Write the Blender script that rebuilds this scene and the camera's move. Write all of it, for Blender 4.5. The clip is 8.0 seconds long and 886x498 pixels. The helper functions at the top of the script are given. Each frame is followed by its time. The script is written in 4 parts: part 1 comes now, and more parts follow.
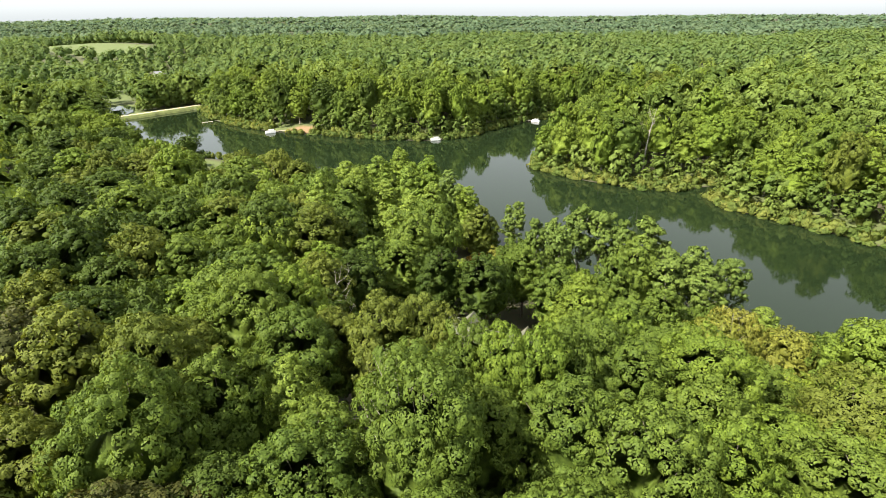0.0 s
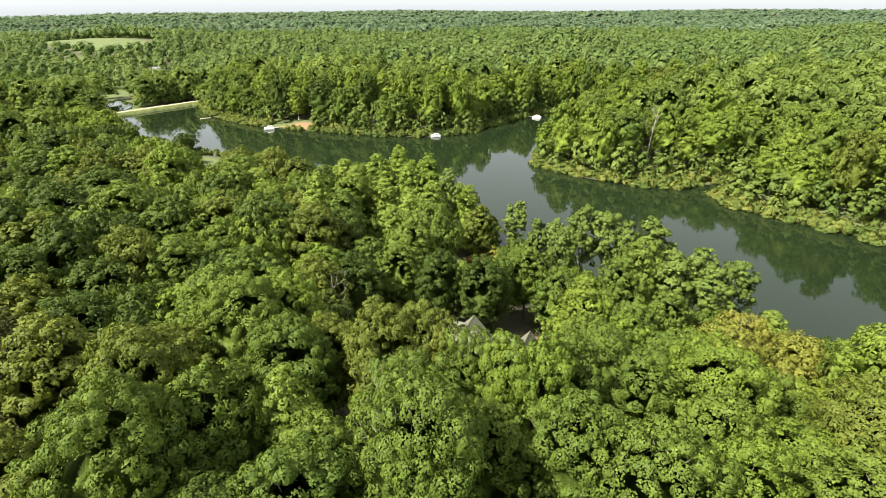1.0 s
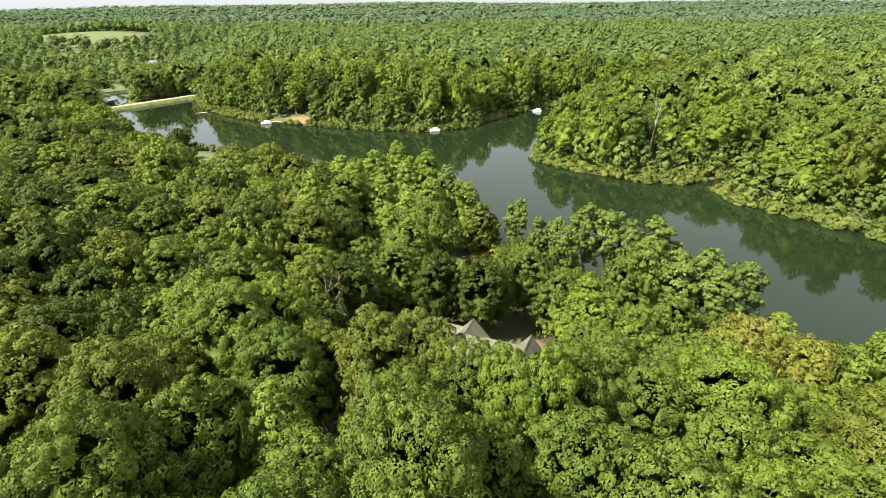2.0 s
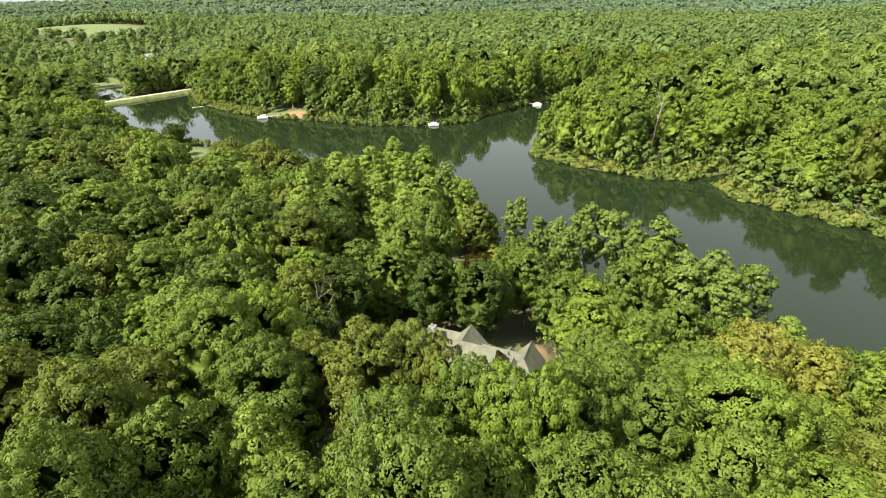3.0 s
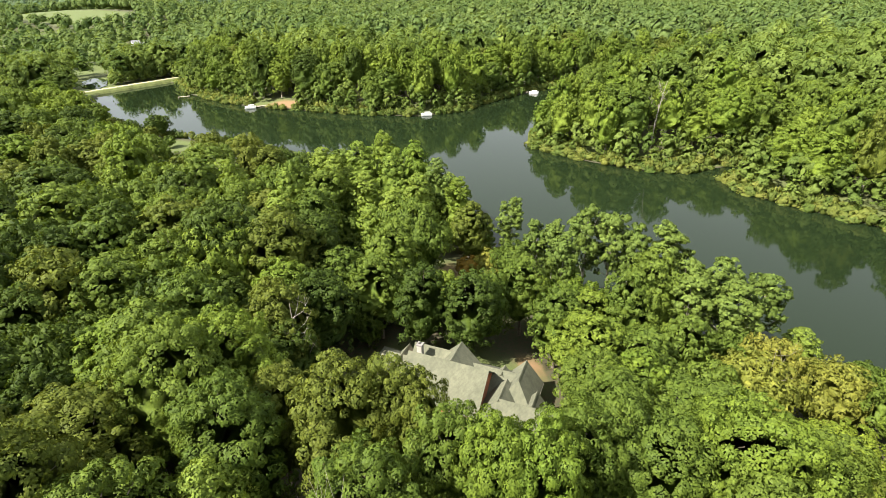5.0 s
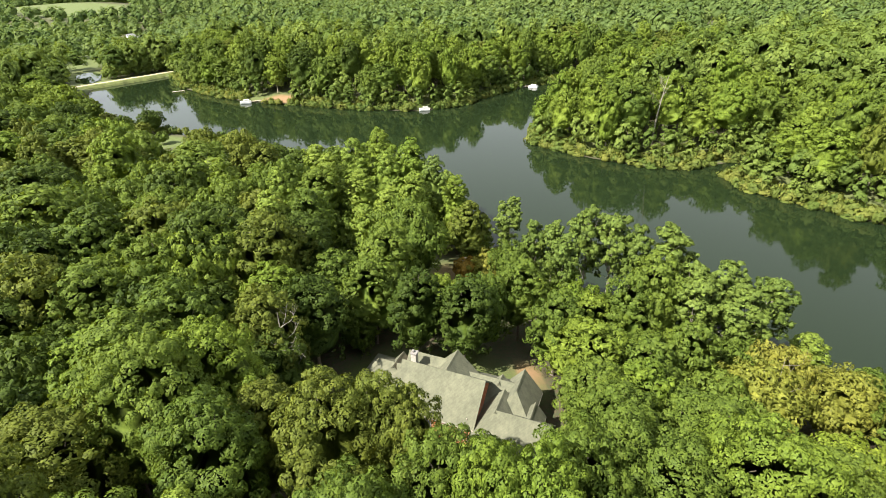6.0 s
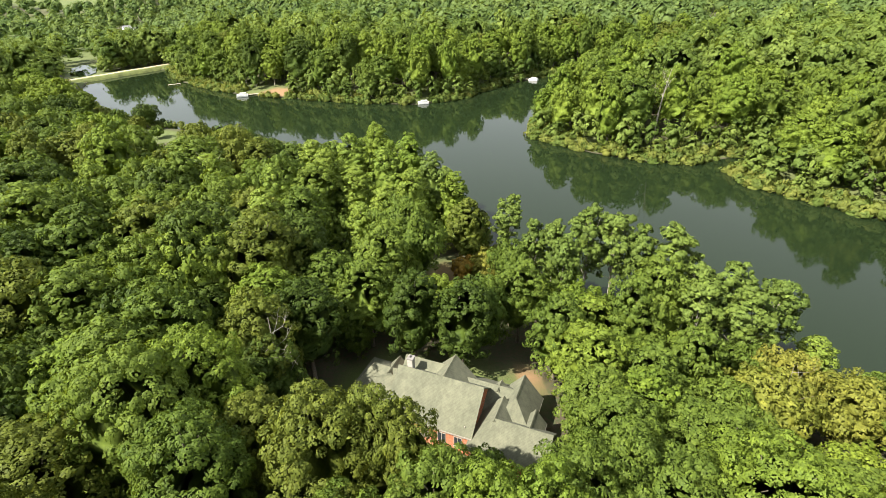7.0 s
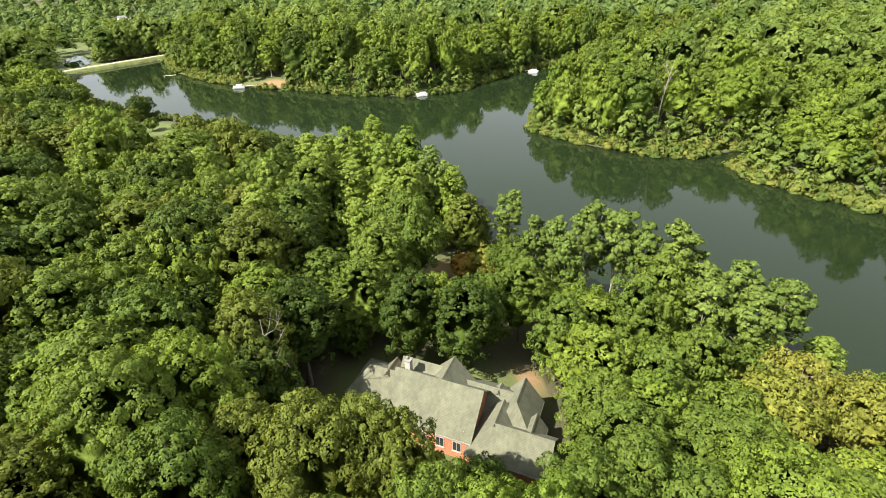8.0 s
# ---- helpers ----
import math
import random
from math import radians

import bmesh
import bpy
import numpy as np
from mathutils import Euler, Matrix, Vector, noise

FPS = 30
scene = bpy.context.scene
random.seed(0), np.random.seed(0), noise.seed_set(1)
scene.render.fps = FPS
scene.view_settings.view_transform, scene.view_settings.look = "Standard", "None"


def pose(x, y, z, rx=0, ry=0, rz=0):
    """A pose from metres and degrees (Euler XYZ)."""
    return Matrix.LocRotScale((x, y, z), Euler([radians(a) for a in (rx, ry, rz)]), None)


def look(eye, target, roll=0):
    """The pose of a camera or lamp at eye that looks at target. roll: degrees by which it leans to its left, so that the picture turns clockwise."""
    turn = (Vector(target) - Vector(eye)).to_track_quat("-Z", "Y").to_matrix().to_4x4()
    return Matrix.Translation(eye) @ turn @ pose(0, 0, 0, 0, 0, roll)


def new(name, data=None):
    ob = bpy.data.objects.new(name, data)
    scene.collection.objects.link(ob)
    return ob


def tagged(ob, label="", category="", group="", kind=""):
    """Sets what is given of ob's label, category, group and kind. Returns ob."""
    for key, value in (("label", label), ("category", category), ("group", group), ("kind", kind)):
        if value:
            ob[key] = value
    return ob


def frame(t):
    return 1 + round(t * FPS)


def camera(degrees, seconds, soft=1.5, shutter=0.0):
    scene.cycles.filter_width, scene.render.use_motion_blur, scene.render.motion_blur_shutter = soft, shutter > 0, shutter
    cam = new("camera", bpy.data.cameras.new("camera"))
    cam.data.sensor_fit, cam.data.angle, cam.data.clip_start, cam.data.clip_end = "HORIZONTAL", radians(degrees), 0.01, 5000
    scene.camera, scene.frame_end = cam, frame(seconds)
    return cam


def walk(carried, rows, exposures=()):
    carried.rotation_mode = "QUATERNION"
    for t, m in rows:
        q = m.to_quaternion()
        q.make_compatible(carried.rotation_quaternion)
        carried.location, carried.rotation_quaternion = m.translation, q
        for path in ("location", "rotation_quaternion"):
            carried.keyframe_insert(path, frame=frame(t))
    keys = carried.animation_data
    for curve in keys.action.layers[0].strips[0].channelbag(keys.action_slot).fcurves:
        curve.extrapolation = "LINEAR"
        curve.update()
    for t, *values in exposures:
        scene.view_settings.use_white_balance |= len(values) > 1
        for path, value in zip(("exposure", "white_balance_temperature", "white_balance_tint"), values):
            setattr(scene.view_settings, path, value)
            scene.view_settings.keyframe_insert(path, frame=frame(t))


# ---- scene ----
cam = camera(80.5, 8.0, soft=0.85)
PATH = [
    (0, (0.908, 7.923, 62.316), (0.693, 9.737, 61.502), -0.5),
    (0.5, (0.81, 9.328, 62.266), (0.595, 11.139, 61.444), -0.5),
    (1, (0.69, 10.713, 62.28), (0.474, 12.52, 61.451), -0.5),
    (1.5, (0.664, 12.326, 62.237), (0.448, 14.128, 61.397), -0.6),
    (3, (0.8, 17.669, 62.318), (0.585, 19.454, 61.442), -0.8),
    (3.5, (0.934, 19.645, 62.377), (0.721, 21.425, 61.49), -0.9),
    (4, (1.048, 21.605, 62.404), (0.84, 23.38, 61.506), -0.9),
    (4.5, (1.165, 23.511, 62.503), (0.961, 25.281, 61.593), -0.9),
    (6, (1.552, 28.704, 62.468), (1.354, 30.457, 61.526), -1.0),
    (6.5, (1.62, 30.146, 62.433), (1.422, 31.893, 61.48), -1.0),
    (7, (1.587, 31.4, 62.399), (1.391, 33.14, 61.433), -1.0),
    (7.5, (1.513, 32.52, 62.336), (1.321, 34.253, 61.356), -1.0),
    (8, (1.399, 33.727, 62.094), (1.208, 35.453, 61.102), -0.9),
]
walk(cam, [(t, look(eye, target, roll)) for t, eye, target, roll in PATH])

# ---- light ----
SUN = Vector((-0.72, -0.54, 1.0)).normalized()
world = bpy.data.worlds.new("sky")
scene.world = world
world.use_nodes = True
wn = world.node_tree.nodes
wn.clear()
sky = wn.new("ShaderNodeTexSky")
sky.sky_type = "NISHITA"
sky.sun_disc = False
sky.sun_elevation = math.asin(SUN.z)
sky.sun_rotation = math.atan2(SUN.x, SUN.y)
sky.dust_density = 1.5
sky.air_density = 1.0
sky.ozone_density = 1.0
soft_sky = wn.new("ShaderNodeHueSaturation")
soft_sky.inputs["Saturation"].default_value = 0.2
bg = wn.new("ShaderNodeBackground")
bg.inputs["Strength"].default_value = 0.12
wout = wn.new("ShaderNodeOutputWorld")
haze = wn.new("ShaderNodeMix")
haze.data_type = "RGBA"
haze.inputs[0].default_value = 0.6
haze.inputs[7].default_value = (2.2, 2.42, 2.52, 1.0)
world.node_tree.links.new(sky.outputs[0], soft_sky.inputs["Color"])
world.node_tree.links.new(soft_sky.outputs[0], haze.inputs[6])
world.node_tree.links.new(haze.outputs[2], bg.inputs["Color"])
world.node_tree.links.new(bg.outputs[0], wout.inputs["Surface"])

sun = new("sun", bpy.data.lights.new("sun", "SUN"))
sun.data.energy = 4.4
sun.data.angle = radians(0.6)
sun.data.color = (1.0, 0.93, 0.82)
sun.matrix_world = look(SUN * 100, (0, 0, 0))
scene.view_settings.exposure = 1.7


# ---- materials ----
def material(name):
    m = bpy.data.materials.new(name)
    m.use_nodes = True
    nt = m.node_tree
    nt.nodes.clear()
    out = nt.nodes.new("ShaderNodeOutputMaterial")
    return m, nt, out


def node(nt, kind, **values):
    n = nt.nodes.new(kind)
    for key, value in values.items():
        n.inputs[key.replace("_", " ")].default_value = value
    return n


def mix(nt, fac, a, b, blend="MIX"):
    """A colour mix; each of fac, a and b is a socket or a value."""
    n = nt.nodes.new("ShaderNodeMix")
    n.data_type = "RGBA"
    n.blend_type = blend
    for i, v in ((0, fac), (6, a), (7, b)):
        if isinstance(v, bpy.types.NodeSocket):
            nt.links.new(v, n.inputs[i])
        else:
            n.inputs[i].default_value = v if i == 0 else (*v, 1.0)
    return n.outputs[2]


def spread(nt, source, a, b, c=0.0, d=1.0):
    n = nt.nodes.new("ShaderNodeMapRange")
    nt.links.new(source, n.inputs[0])
    for i, v in enumerate((a, b, c, d)):
        n.inputs[i + 1].default_value = v
    return n.outputs[0]


def noise_at(nt, scale, detail=4.0, rough=0.55, coord="Object", stretch=None):
    tc = nt.nodes.new("ShaderNodeTexCoord")
    src = tc.outputs[coord]
    if stretch:
        mp = nt.nodes.new("ShaderNodeMapping")
        mp.inputs["Scale"].default_value = stretch
        nt.links.new(src, mp.inputs[0])
        src = mp.outputs[0]
    n = node(nt, "ShaderNodeTexNoise", Scale=scale, Detail=detail, Roughness=rough)
    nt.links.new(src, n.inputs["Vector"])
    return n.outputs["Fac"]


def bump(nt, height, strength, distance, bsdf):
    b = node(nt, "ShaderNodeBump", Strength=strength, Distance=distance)
    nt.links.new(height, b.inputs["Height"])
    nt.links.new(b.outputs[0], bsdf.inputs["Normal"])


def leaf_material(name, dark, light, joined=False, through_light=0.32):
    """Foliage: one tone a tree, finer tones clump by clump and leaf by leaf."""
    m, nt, out = material(name)
    if joined:
        att = nt.nodes.new("ShaderNodeAttribute")
        att.attribute_name = "tint"
        tone = att.outputs["Fac"]
    else:
        tone = nt.nodes.new("ShaderNodeObjectInfo").outputs["Random"]
    geo = nt.nodes.new("ShaderNodeNewGeometry")
    leaf = geo.outputs["Random Per Island"]
    clump = noise_at(nt, 0.45 if not joined else 0.12, 2.0)
    base = mix(nt, tone, dark, light)
    base = mix(nt, spread(nt, clump, 0.35, 0.7, 0.0, 0.15 if joined else 0.4), base, tuple(0.5 * (a + b) * s for a, b, s in zip(dark, light, (1.35, 1.2, 0.9))))
    shade = mix(nt, leaf, (0.86, 0.87, 0.87), (1.14, 1.13, 1.11)) if joined else mix(nt, leaf, (0.76, 0.77, 0.78), (1.24, 1.22, 1.18))
    colour = mix(nt, 1.0, base, shade, "MULTIPLY")
    p = node(nt, "ShaderNodeBsdfPrincipled", Roughness=0.6)
    p.inputs["Specular IOR Level"].default_value = 0.12
    grain = noise_at(nt, 1.3 if joined else 1.8, 3.0 if joined else 2.0, 0.7)
    speckle = mix(nt, spread(nt, grain, 0.32, 0.68), (0.72, 0.74, 0.73), (1.27, 1.24, 1.2))
    colour = mix(nt, 1.0, colour, speckle, "MULTIPLY")
    bump(nt, grain, 0.35, 0.4 if joined else 0.1, p)
    t = nt.nodes.new("ShaderNodeBsdfTranslucent")
    warm = mix(nt, 1.0, colour, (1.25, 1.15, 0.55), "MULTIPLY")
    s = node(nt, "ShaderNodeMixShader", Fac=through_light)
    nt.links.new(colour, p.inputs["Base Color"])
    nt.links.new(warm, t.inputs["Color"])
    nt.links.new(p.outputs[0], s.inputs[1])
    nt.links.new(t.outputs[0], s.inputs[2])
    nt.links.new(s.outputs[0], out.inputs["Surface"])
    return m


def plain(name, colour, rough=0.7, vary=0.25, scale=2.0, metal=0.0, relief=0.0):
    """A surface with grain and stains at two scales."""
    m, nt, out = material(name)
    big, fine = noise_at(nt, scale, 3.0), noise_at(nt, scale * 9, 4.0)
    lo, hi = tuple(c * (1 - vary) for c in colour), tuple(c * (1 + vary) for c in colour)
    c = mix(nt, spread(nt, big, 0.3, 0.7), lo, hi)
    c = mix(nt, 1.0, c, mix(nt, fine, (1 - vary * 0.6,) * 3, (1 + vary * 0.6,) * 3), "MULTIPLY")
    p = node(nt, "ShaderNodeBsdfPrincipled", Roughness=rough, Metallic=metal)
    nt.links.new(c, p.inputs["Base Color"])
    if relief:
        bump(nt, fine, 0.6, relief, p)
    nt.links.new(p.outputs[0], out.inputs["Surface"])
    return m


LEAF = {
    "green": leaf_material("oak_leaves", (0.069, 0.112, 0.020), (0.114, 0.164, 0.028)),
    "dark": leaf_material("dark_leaves", (0.042, 0.071, 0.013), (0.064, 0.099, 0.018)),
    "bright": leaf_material("bright_leaves", (0.103, 0.162, 0.023), (0.140, 0.195, 0.030)),
    "gold": leaf_material("golden_leaves", (0.150, 0.182, 0.034), (0.188, 0.192, 0.038)),
    "yellow": leaf_material("yellow_green_leaves", (0.154, 0.212, 0.029), (0.179, 0.232, 0.033)),
    "olive": leaf_material("olive_leaves", (0.084, 0.114, 0.020), (0.118, 0.146, 0.027)),
    "russet": leaf_material("russet_leaves", (0.058, 0.067, 0.021), (0.081, 0.085, 0.025)),
    "poplar": leaf_material("poplar_leaves", (0.132, 0.197, 0.035), (0.167, 0.227, 0.041)),
    "needles": leaf_material("pine_needles", (0.083, 0.127, 0.027), (0.108, 0.156, 0.033), through_light=0.15),
    "orange": leaf_material("orange_leaves", (0.280, 0.182, 0.035), (0.318, 0.212, 0.037)),
}
WOODS = leaf_material("woodland_leaves", (0.081, 0.131, 0.028), (0.172, 0.231, 0.052), joined=True, through_light=0.38)
# farther woods paler and bluer: distance haze put into the leaf colour
HAZED_UPLAND = leaf_material("hazed_upland_leaves", (0.084, 0.137, 0.041), (0.145, 0.202, 0.061), joined=True, through_light=0.38)
HAZED_DISTANT = leaf_material("hazed_distant_leaves", (0.080, 0.134, 0.077), (0.137, 0.193, 0.107), joined=True, through_light=0.38)
SCRUB = leaf_material("bank_leaves", (0.086, 0.134, 0.030), (0.182, 0.199, 0.046), joined=True, through_light=0.38)
BARK = plain("bark", (0.17, 0.14, 0.11), 0.9, 0.35, 3.0, relief=0.03)
PALE_BARK = plain("pale_bark", (0.27, 0.24, 0.20), 0.85, 0.3, 3.0)


def ground_material():
    m, nt, out = material("ground")
    att = nt.nodes.new("ShaderNodeAttribute")
    att.attribute_name = "grass"
    soil = mix(nt, noise_at(nt, 0.25), (0.050, 0.040, 0.024), (0.085, 0.060, 0.034))
    soil = mix(nt, spread(nt, noise_at(nt, 1.7), 0.4, 0.65), soil, (0.040, 0.055, 0.020))
    turf = mix(nt, noise_at(nt, 0.06), (0.070, 0.108, 0.024), (0.098, 0.128, 0.030))
    turf = mix(nt, spread(nt, noise_at(nt, 2.5), 0.35, 0.7, 0.0, 0.6), turf, (0.090, 0.096, 0.030))
    c = mix(nt, att.outputs["Fac"], soil, turf)
    clay = nt.nodes.new("ShaderNodeAttribute")
    clay.attribute_name = "clay"
    c = mix(nt, clay.outputs["Fac"], c, mix(nt, noise_at(nt, 0.8), (0.17, 0.10, 0.05), (0.26, 0.16, 0.08)))
    pos = nt.nodes.new("ShaderNodeNewGeometry").outputs["Position"]
    xyz = nt.nodes.new("ShaderNodeSeparateXYZ")
    nt.links.new(pos, xyz.inputs[0])
    c = mix(nt, spread(nt, xyz.outputs[2], 0.05, 0.35, 1.0, 0.0), c, (0.050, 0.042, 0.025))
    p = node(nt, "ShaderNodeBsdfPrincipled", Roughness=0.95)
    nt.links.new(c, p.inputs["Base Color"])
    bump(nt, noise_at(nt, 3.0), 0.7, 0.15, p)
    nt.links.new(p.outputs[0], out.inputs["Surface"])
    return m


def water_material():
    m, nt, out = material("lake_water")
    c = mix(nt, noise_at(nt, 0.012, 2.0), (0.008, 0.015, 0.006), (0.012, 0.020, 0.008))
    p = node(nt, "ShaderNodeBsdfPrincipled", Roughness=0.035, IOR=1.33)
    nt.links.new(c, p.inputs["Base Color"])
    ripple = noise_at(nt, 0.9, 3.0, stretch=(1.0, 2.2, 1.0))
    calm = noise_at(nt, 0.02, 2.0)
    n = nt.nodes.new("ShaderNodeMath")
    n.operation = "MULTIPLY"
    nt.links.new(ripple, n.inputs[0])
    nt.links.new(spread(nt, calm, 0.4, 0.65, 0.25, 1.0), n.inputs[1])
    bump(nt, n.outputs[0], 0.10, 0.05, p)
    nt.links.new(p.outputs[0], out.inputs["Surface"])
    return m


# ---- lie of the land ----
LAKE = np.array([
    (-254.6, 343.4), (-243.6, 365.4), (-234.2, 388), (-215, 372), (-193, 342), (-166, 324), (-142, 310), (-118, 304),
    (-95, 298), (-67, 291), (-38, 290), (-18, 303), (-9, 320), (8, 344), (17, 352), (40, 376), (75, 400), (105, 408),
    (100, 388), (62, 350), (30, 292), (17, 262), (14, 245), (17, 236), (36, 220), (54, 211), (67, 211), (82, 217),
    (104, 228), (100, 215), (77, 203), (80, 190)] + [
    (93, 178), (105, 168), (115, 156), (140, 140), (185, 120), (240, 100), (240, 60), (190, 70), (140, 82), (95, 93),
    (70, 97), (52, 102), (35, 110), (20, 121), (2, 139), (-4, 154), (-18, 172), (-38, 186), (-60, 205), (-86, 220),
    (-113, 233), (-134, 242), (-141, 244), (-169, 253), (-195, 269), (-240, 319)], float)
DAM = np.array([(-276, 298), (-226, 391)], float)
HOUSE = np.array((0.98, 80.6))
HU, HV = np.array((0.960, -0.2806)), np.array((0.2806, 0.960))
HOUSE_GROUND = 7.4
# clearings and meadows, some opened along the camera's line of sight: x, y, half length, half width, turn, grass
OPEN = [
    (-7.0, 85.0, 14.5, 10.0, -0.28, 0.9), (1.5, 91.5, 9.5, 4.2, -0.28, 0.7), (-7.5, 125.5, 8.5, 10.0, 0.0, 0.7), (-141, 230, 15, 13, -0.35, 1.0), (-119, 309.5, 11, 5, -0.2, 0.0), (-279, 372, 33, 12, 2.21, 1.0),
    (-650, 815, 215, 62, -0.605, 1.0), (-363, 546, 40, 11, 2.15, 0.8), (172, 510, 26, 9, 1.26, 0.6), (-385, 372, 60, 26, 0.7, 1.0), (-462, 472, 70, 30, 0.7, 1.0), (-545, 618, 45, 16, 0.7, 1.0), (-256, 342, 9, 58, -0.5, 1.0),
    (-316, 424, 28, 10, 2.21, 0.8), (-585, 975, 70, 26, -0.6, 1.0), (-545, 1035, 60, 14, -0.6, 1.0),
]


def to_lake(x, y):
    """Metres from the water's edge, less than 0 on the lake."""
    x, y = np.asarray(x, float).ravel(), np.asarray(y, float).ravel()
    best, inside = np.full(len(x), 1e18), np.zeros(len(x), bool)
    for (ax, ay), (bx, by) in zip(LAKE, np.roll(LAKE, -1, 0)):
        dx, dy = bx - ax, by - ay
        t = np.clip(((x - ax) * dx + (y - ay) * dy) / (dx * dx + dy * dy), 0, 1)
        best = np.minimum(best, (x - ax - t * dx) ** 2 + (y - ay - t * dy) ** 2)
        if dy:
            inside ^= ((ay > y) != (by > y)) & (x < dx * (y - ay) / dy + ax)
    d = np.sqrt(best)
    return np.where(inside, -d, d)


NEAR_X = np.array([-238, -195, -169, -141, -113, -86, -60, -38, -18, -4, 2, 20, 35, 52, 70, 95, 140, 190, 240.0])
NEAR_Y = np.array([318, 269, 253, 244, 233, 220, 205, 186, 172, 154, 139, 121, 110, 102, 97, 93, 82, 70, 60.0])


def this_side(x, y):
    """Whether a point lies on the southern side of the lake."""
    return y < np.interp(x, NEAR_X, NEAR_Y) + 4


def smooth(v, a, b):
    s = np.clip((v - a) / (b - a), 0, 1)
    return s * s * (3 - 2 * s)


def openness(x, y):
    """1 in clearings, 0 in the woods; and how far grass covers them."""
    x, y = np.asarray(x, float), np.asarray(y, float)
    clear, grass = np.zeros(x.shape), np.zeros(x.shape)
    for cx, cy, a, b, turn, g in OPEN:
        c, s = math.cos(turn), math.sin(turn)
        p, q = (x - cx) * c + (y - cy) * s, -(x - cx) * s + (y - cy) * c
        e = 1 - smooth(np.hypot(p / a, q / b), 0.85, 1.15)
        clear, grass = np.maximum(clear, e), np.maximum(grass, e * g)
    return clear, grass


def parkland(x, y):
    """1 in the pastures with scattered trees west of the dam."""
    return smooth(-x, 275, 320) * (1 - smooth(-x, 640, 720)) * smooth(y, 330, 370) * (1 - smooth(y, 640, 700)) * smooth(-x - 0.72 * y, -40, 10)


def valley(x, y):
    """1 in the low land between the dam and the meadow's hill."""
    return smooth(-x - 0.5 * y, -40, 40) * smooth(y, 330, 400) * (1 - smooth(y, 760, 900)) * smooth(-x, 230, 290)


def height(x, y):
    """The ground's height over the lake."""
    shape = np.shape(x)
    x, y = np.asarray(x, float).ravel(), np.asarray(y, float).ravel()
    d = to_lake(x, y)
    west = smooth(-x, 35, 105) * (1 - smooth(y, 240, 300)) * smooth(y, 90, 140)
    steep = 12.0 - 9.0 * west
    rise = np.where(d > 0, steep * (1 - np.exp(-d / 48.0)), np.maximum(d * 0.25, -4.0))
    far = smooth(d, 30, 260) * (1 - west)
    rise += far * (4.0 * np.sin(x / 92 + 1.3) * np.sin(y / 118 + 0.4) + 3.0 * np.sin(x / 47 - y / 61))
    wide = smooth(np.hypot(x, y), 500, 1800)
    rise += wide * (7 * np.sin(x / 330 + 0.5) * np.sin(y / 410 + 1.0) + 8 * np.sin(x / 900 + y / 1300) - 2)
    rise += 30 * smooth(np.hypot(x, y), 2000, 4900)
    rise *= 1 - 0.72 * valley(x, y)
    # the meadow's hill
    p, q = (x + 635) * 0.823 - (y - 800) * 0.569, (x + 635) * 0.569 + (y - 800) * 0.823
    hill = 1 - smooth(np.hypot(p / 260, q / 120), 0.6, 1.25)
    rise = rise * (1 - hill) + hill * (21 + 0.055 * q)
    # below the dam the land lies low
    along = (DAM[1] - DAM[0]) / np.linalg.norm(DAM[1] - DAM[0])
    px, py = x - DAM[:, 0].mean(), y - DAM[:, 1].mean()
    q, s = px * along[0] + py * along[1], -px * along[1] + py * along[0]
    low = smooth(s, -6, 14) * (1 - smooth(np.abs(q), 70, 230)) * (1 - smooth(s, 260, 600))
    rise = rise * (1 - low) + low * 1.3
    crest = (1 - smooth(np.abs(s - 3), 2.6, 7.0)) * (1 - smooth(np.abs(q), 56, 75))
    rise = np.where(crest > 0.02, np.maximum(rise, -4 + 6.0 * crest), rise)
    bx, by = -0.6 * (x + 279) + 0.8 * (y - 372), 0.8 * (x + 279) + 0.6 * (y - 372)
    rise -= 1.5 * np.exp(-((bx / 30) ** 2 + (by / 10) ** 2)) * smooth(s, 8, 14)
    hx, hy = x - HOUSE[0], y - HOUSE[1]
    u, v = hx * HU[0] + hy * HU[1], hx * HV[0] + hy * HV[1]
    pad = 1 - smooth(np.maximum(np.abs(u + 4.5) - 16, np.abs(v - 2) - 9), 0, 12)
    rise = rise * (1 - pad) + HOUSE_GROUND * pad
    return rise.reshape(shape)


# ---- mesh helpers ----
def raw_mesh(name, verts, faces, mat, smooth_faces=False, normals=None):
    """A mesh from arrays of vertices (n, 3) and faces (m, k), fast."""
    me = bpy.data.meshes.new(name)
    verts, faces = np.asarray(verts, np.float32), np.asarray(faces, np.int32)
    k = faces.shape[1]
    me.vertices.add(len(verts))
    me.vertices.foreach_set("co", verts.ravel())
    me.loops.add(faces.size)
    me.loops.foreach_set("vertex_index", faces.ravel())
    me.polygons.add(len(faces))
    me.polygons.foreach_set("loop_start", np.arange(0, faces.size, k, dtype=np.int32))
    if smooth_faces:
        me.polygons.foreach_set("use_smooth", np.ones(len(faces), bool))
    me.update(calc_edges=True)
    if normals is not None:
        me.attributes.new("custom_normal", "FLOAT_VECTOR", "POINT").data.foreach_set("vector", np.asarray(normals, np.float32).ravel())
    me.materials.append(mat)
    return me


def point_value(me, name, values):
    me.attributes.new(name, "FLOAT", "POINT").data.foreach_set("value", np.asarray(values, np.float32))


